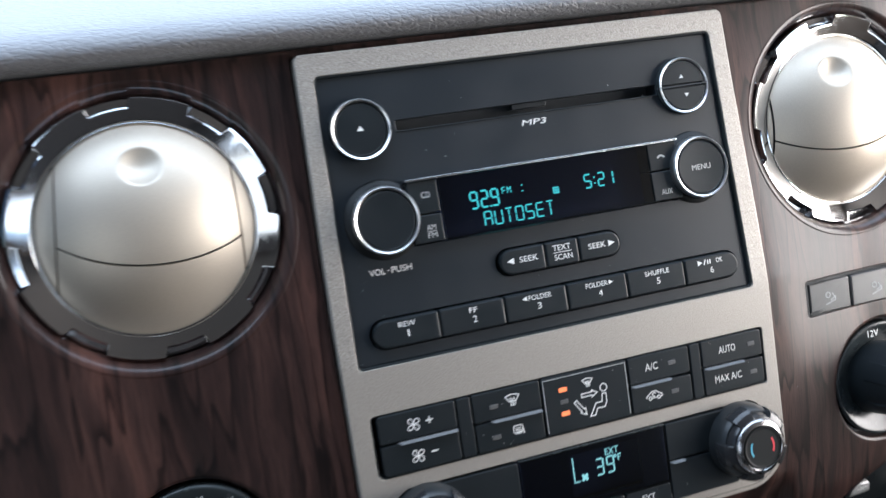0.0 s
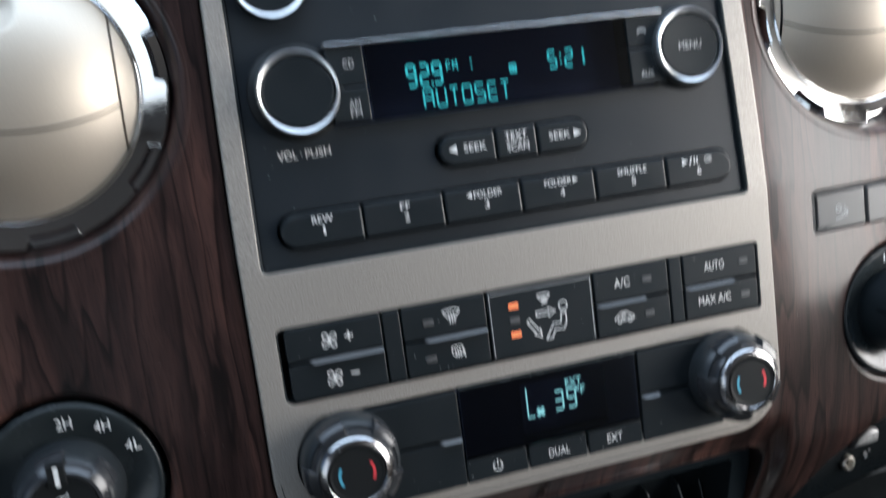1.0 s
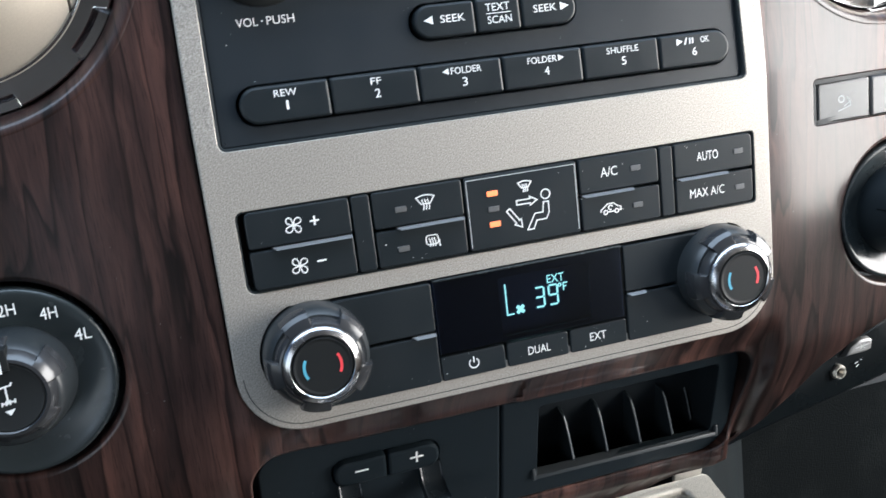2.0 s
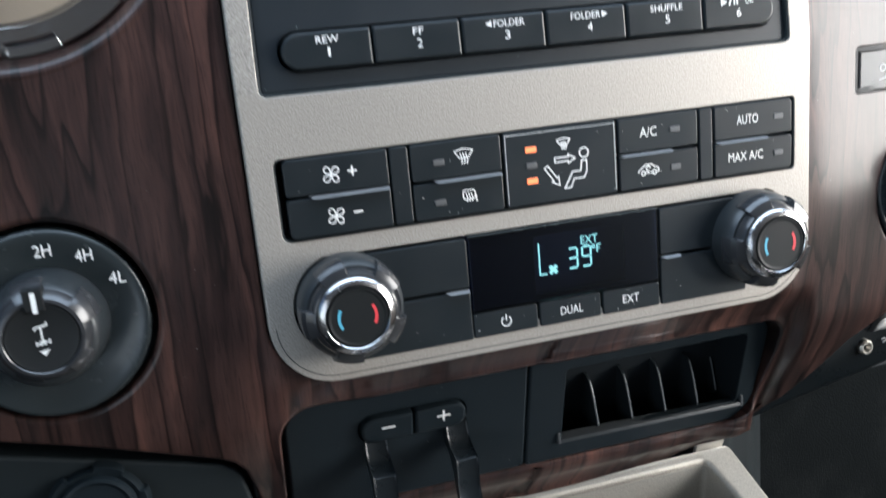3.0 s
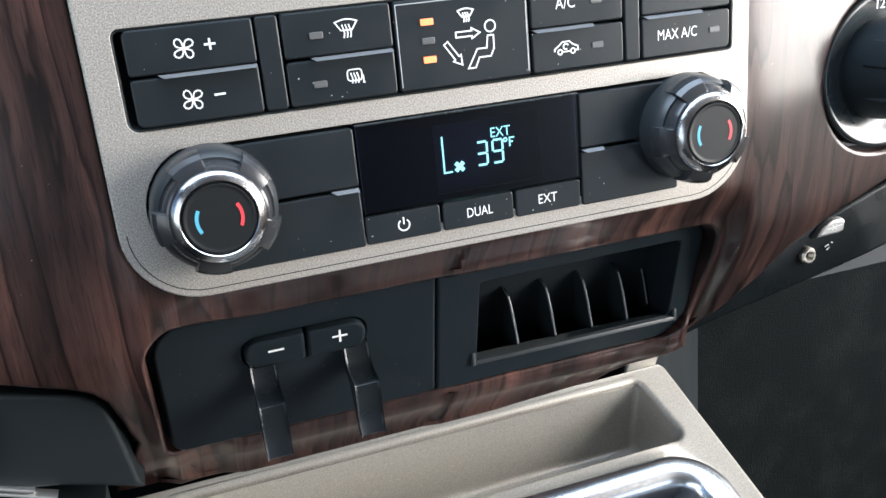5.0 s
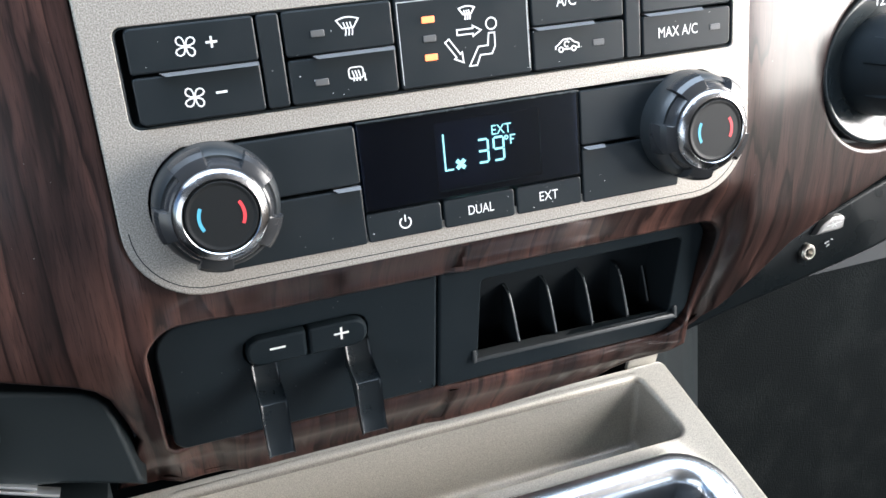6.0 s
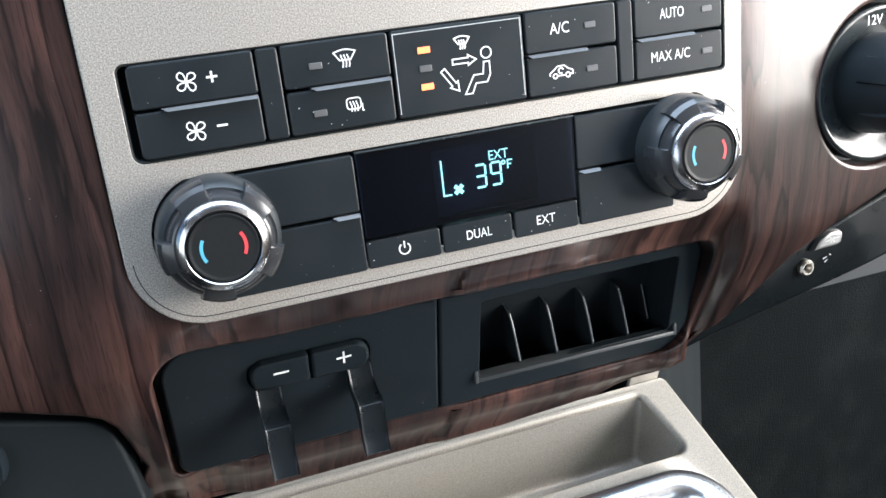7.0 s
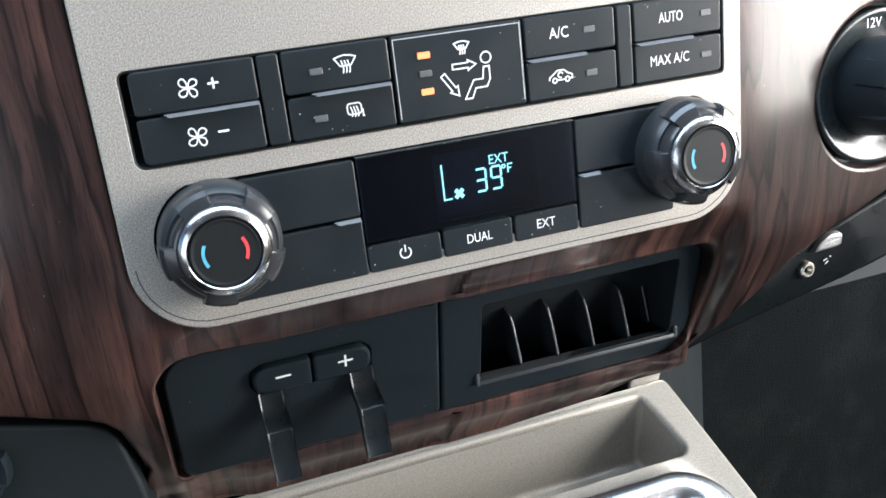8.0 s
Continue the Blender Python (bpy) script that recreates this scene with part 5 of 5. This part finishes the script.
glove = thing("glove_box_edge", (0.2, 0.04, -0.17), "glossy black lower edge of the passenger dash", "dash edge")
EDGE = dense([(0.1180, -0.2100), (0.1500, -0.2010), (0.2240, -0.1850), (0.39, -0.1440), (0.39, -0.0900), (0.2506, -0.1415), (0.2120, -0.1540), (0.1836, -0.1650), (0.1560, -0.1770), (0.1290, -0.1960)], 0.01)
part("panel", sheet(EDGE, [], lambda x, z: 0.049 + 0.30 * max(0, -0.178 - z), [], [], 0.001, 0.03, 0.003), edge_black, glove)
screw = thing("panel_screw", (0.199, 0.05, -0.1734), "small round steel screw in the black edge", "screw")
part("head", lathe([(0, 0.0502), (0.0014, 0.0502), (0.0018, 0.0482), (0.0027, 0.0468), (0.0035, 0.0468), (0.0043, 0.0478), (0.0045, 0.056), (0, 0.056)], 0.1991, -0.1734, 40), steel, screw)
clip = thing("trim_clip", (0.218, 0.05, -0.158), "small silver clip under the wood edge", "clip")
clip_grey = material("brushed_clip_grey", (0.24, 0.24, 0.24), 0.42, 0.7)
part("plate", prism([(0.2010, -0.1645), (0.2160, -0.1640), (0.2190, -0.1630), (0.2198, -0.1578), (0.2180, -0.1562), (0.2120, -0.1558), (0.2052, -0.1592)], 0.0455, 0.056, 0.0016), clip_grey, clip)
part("symbol", strokes([[(0.2110, -0.1614), (0.2140, -0.1586)], [(0.2110, -0.1586), (0.2140, -0.1614)], [(0.2080, -0.1604), (0.2170, -0.1594)]], 0.0005, 0.0453), print_grey, clip)
part("mark", strokes([[(0.2100, -0.1710), (0.2125, -0.1702)], [(0.2110, -0.1730), (0.2130, -0.1718)], [(0.2138, -0.1692), (0.2150, -0.1696)]], 0.0006, 0.0488), print_grey, glove, "small worn pale mark")

# ---------------------------------------------------------------- centre console tray
TILT = radians(23.7)
T_AT, T_OUT, T_UP = Vector((0, 0.0748, -0.2292)), Vector((0, -math.cos(TILT), -math.sin(TILT))), Vector((0, -math.sin(TILT), math.cos(TILT)))


def tray_map(bm):
    """From the tray's own axes (x, -height, towards the cab) into the dash's."""
    for v in bm.verts:
        x, h, s = v.co.x, -v.co.y, v.co.z
        x -= 0.042 * (0.1 - s) * max(0.0, x - 0.121) / 0.0135  # the outer side runs askew
        v.co = T_AT + Vector((x, 0, 0)) + T_OUT * s + T_UP * h
    bmesh.ops.recalc_face_normals(bm, faces=bm.faces)
    return bm


tray = thing("console_tray", (0, -0.05, -0.27), "champagne painted console tray with a deep open pocket", "console")


def basin(x0, x1, s0, s1, r=(0.006, 0.0030, 0.007, 0.010)):
    """The pocket's outline: its end wall runs a little askew."""
    return [(x - (0.0055 * (s1 - s) / (s1 - s0) if x > 0.05 else 0.0), s) for x, s in rrect(x0, x1, s0, s1, r, 6)]


BASIN = dense(basin(-0.1297, 0.1165, 0.0066, 0.0454), 0.01)
CUPS = dense(rrect(-0.1050, 0.1197, 0.0546, 0.1627, 0.0257, 8), 0.01)
TRAY = dense(rrect(-0.1543, 0.1345, -0.0024, 0.3210, (0.006, 0.005, 0.02, 0.02), 5), 0.012)
part("top", tray_map(sheet(TRAY, [BASIN, CUPS], lambda x, s: 0.0, [], [], [0.0030, 0.0020], 0.004, 0.0034)), tray_paint, tray, angle=50)
bm = bmesh.new()
loops = []
for k in range(11):
    t = k / 10
    q = basin(-0.1297 + 0.008 * t, 0.1165 - 0.0012 * t, 0.0066 + 0.0095 * t, 0.0454 - 0.0008 * t)
    loops.append([(x, 0.0030 + 0.034 * t, s) for x, s in q])
for d, h in ((0.0006, 0.0388), (0.0018, 0.0402), (0.0036, 0.0408)):
    loops.append([(x, h, s) for x, s in inset(basin(-0.1217, 0.1153, 0.0161, 0.0446), d)])
rings(bm, loops, False, True)
part("pocket", tray_map(bm), tray_paint, tray, "deep sloping pocket", angle=50)
part("upstand", tray_map(prism(rrect(0.1085, 0.1290, -0.0040, -0.0015, 0.0009, 3), -0.0070, 0.002, 0.0010)), tray_paint, tray, "short painted upstand at the back")
bm = bmesh.new()
rings(bm, [[(x, 0.006, s) for x, s in inset(TRAY, 0.004)], [(x, 0.060, s) for x, s in inset(TRAY, 0.008)], [(x, 0.500, s) for x, s in inset(TRAY, 0.012)]], False, True)
part("skirt", tray_map(bm), cab_dark, tray, "dark console side")

cups = thing("cup_holder", (0, -0.02, -0.275), "cup holder with a polished chrome rim", "cup holder")
bm = bmesh.new()
loops = []
for d, h in ((-0.0016, -0.002), (-0.0012, 0.0022), (0.0008, 0.0042), (0.0045, 0.0048), (0.0090, 0.0042), (0.0125, 0.0022), (0.0145, -0.0020), (0.0150, -0.012)):
    loops.append([(x, -h, s) for x, s in inset(CUPS, d)])
rings(bm, loops, False, False)
part("rim", tray_map(bm), dark_chrome, cups, "polished chrome rim", angle=50)
bm = bmesh.new()
loops = [[(x, 0.006, s) for x, s in inset(CUPS, 0.0130)], [(x, 0.055, s) for x, s in inset(CUPS, 0.016)]]
rings(bm, loops, False, True)
part("well", tray_map(bm), cab_dark, cups)

# ---------------------------------------------------------------- cab round the camera
def shell(name, bm, mat, label, category):
    bmesh.ops.recalc_face_normals(bm, faces=bm.faces)
    me = bpy.data.meshes.new(name)
    bm.to_mesh(me)
    bm.free()
    me.materials.append(mat)
    return tagged(new(name, me), label, category, "", "structure")


# unseen shell round the camera, its colours chosen for what the chrome reflects
shell("floor", box(-0.95, 0.95, -2.0, 1.05, 0.30, 0.36), carpet, "black carpeted cab floor", "floor")
shell("ceiling", box(-0.95, 0.95, -2.0, -0.14, 1.62, 1.66), cab_grey, "plain dark headliner", "ceiling")
for s, side in ((-1, "driver"), (1, "passenger")):
    x0, x1 = sorted((s * 0.90, s * 0.96))
    bm = box(x0, x1, -2.0, 1.05, 0.36, 0.91)
    box(x0, x1, -2.0, -1.84, 0.91, 1.50, bm)
    box(x0, x1, -1.24, -1.15, 0.91, 1.50, bm)
    box(x0, x1, -2.0, 0.20, 1.50, 1.62, bm)
    box(x0, x1, 0.16, 1.05, 0.91, 1.30, bm)
    # tan bounces warm light back, dark stands in for the driver's body
    shell("wall_" + side, bm, cab_dark if s < 0 else tan_lining, "unseen door side of the cab with two openings", "wall")
shell("wall_rear", box(-0.95, 0.95, -2.0, -1.94, 0.36, 1.62), cab_grey, "plain dark rear wall of the cab", "wall")
shell("wall_front", box(-0.95, 0.95, 0.42, 0.46, 0.36, 1.16), carpet, "carpeted firewall under the dash", "wall")
# footwell of the passenger
foot = thing("footwell_side", (0.30, 0.10, -0.40), "dark moulded side of the passenger footwell", "footwell panel")
for name, row in (("side_panel", [(0.126, 0.122), (0.133, 0.116), (0.148, 0.114), (0.158, 0.117), (0.166, 0.124), (0.174, 0.124), (0.186, 0.131), (0.206, 0.154), (0.206, 0.24), (0.126, 0.24)]), ("carpet", [(0.204, 0.156), (0.25, 0.166), (0.60, 0.20), (0.60, 0.24), (0.204, 0.24)])):
    bm = bmesh.new()
    rings(bm, [[(x, y, z) for x, y in row] for z in (-0.60, -0.165)])
    bmesh.ops.recalc_face_normals(bm, faces=bm.faces)
    part(name, bm, carpet if name == "carpet" else grained_black, foot, angle=60)
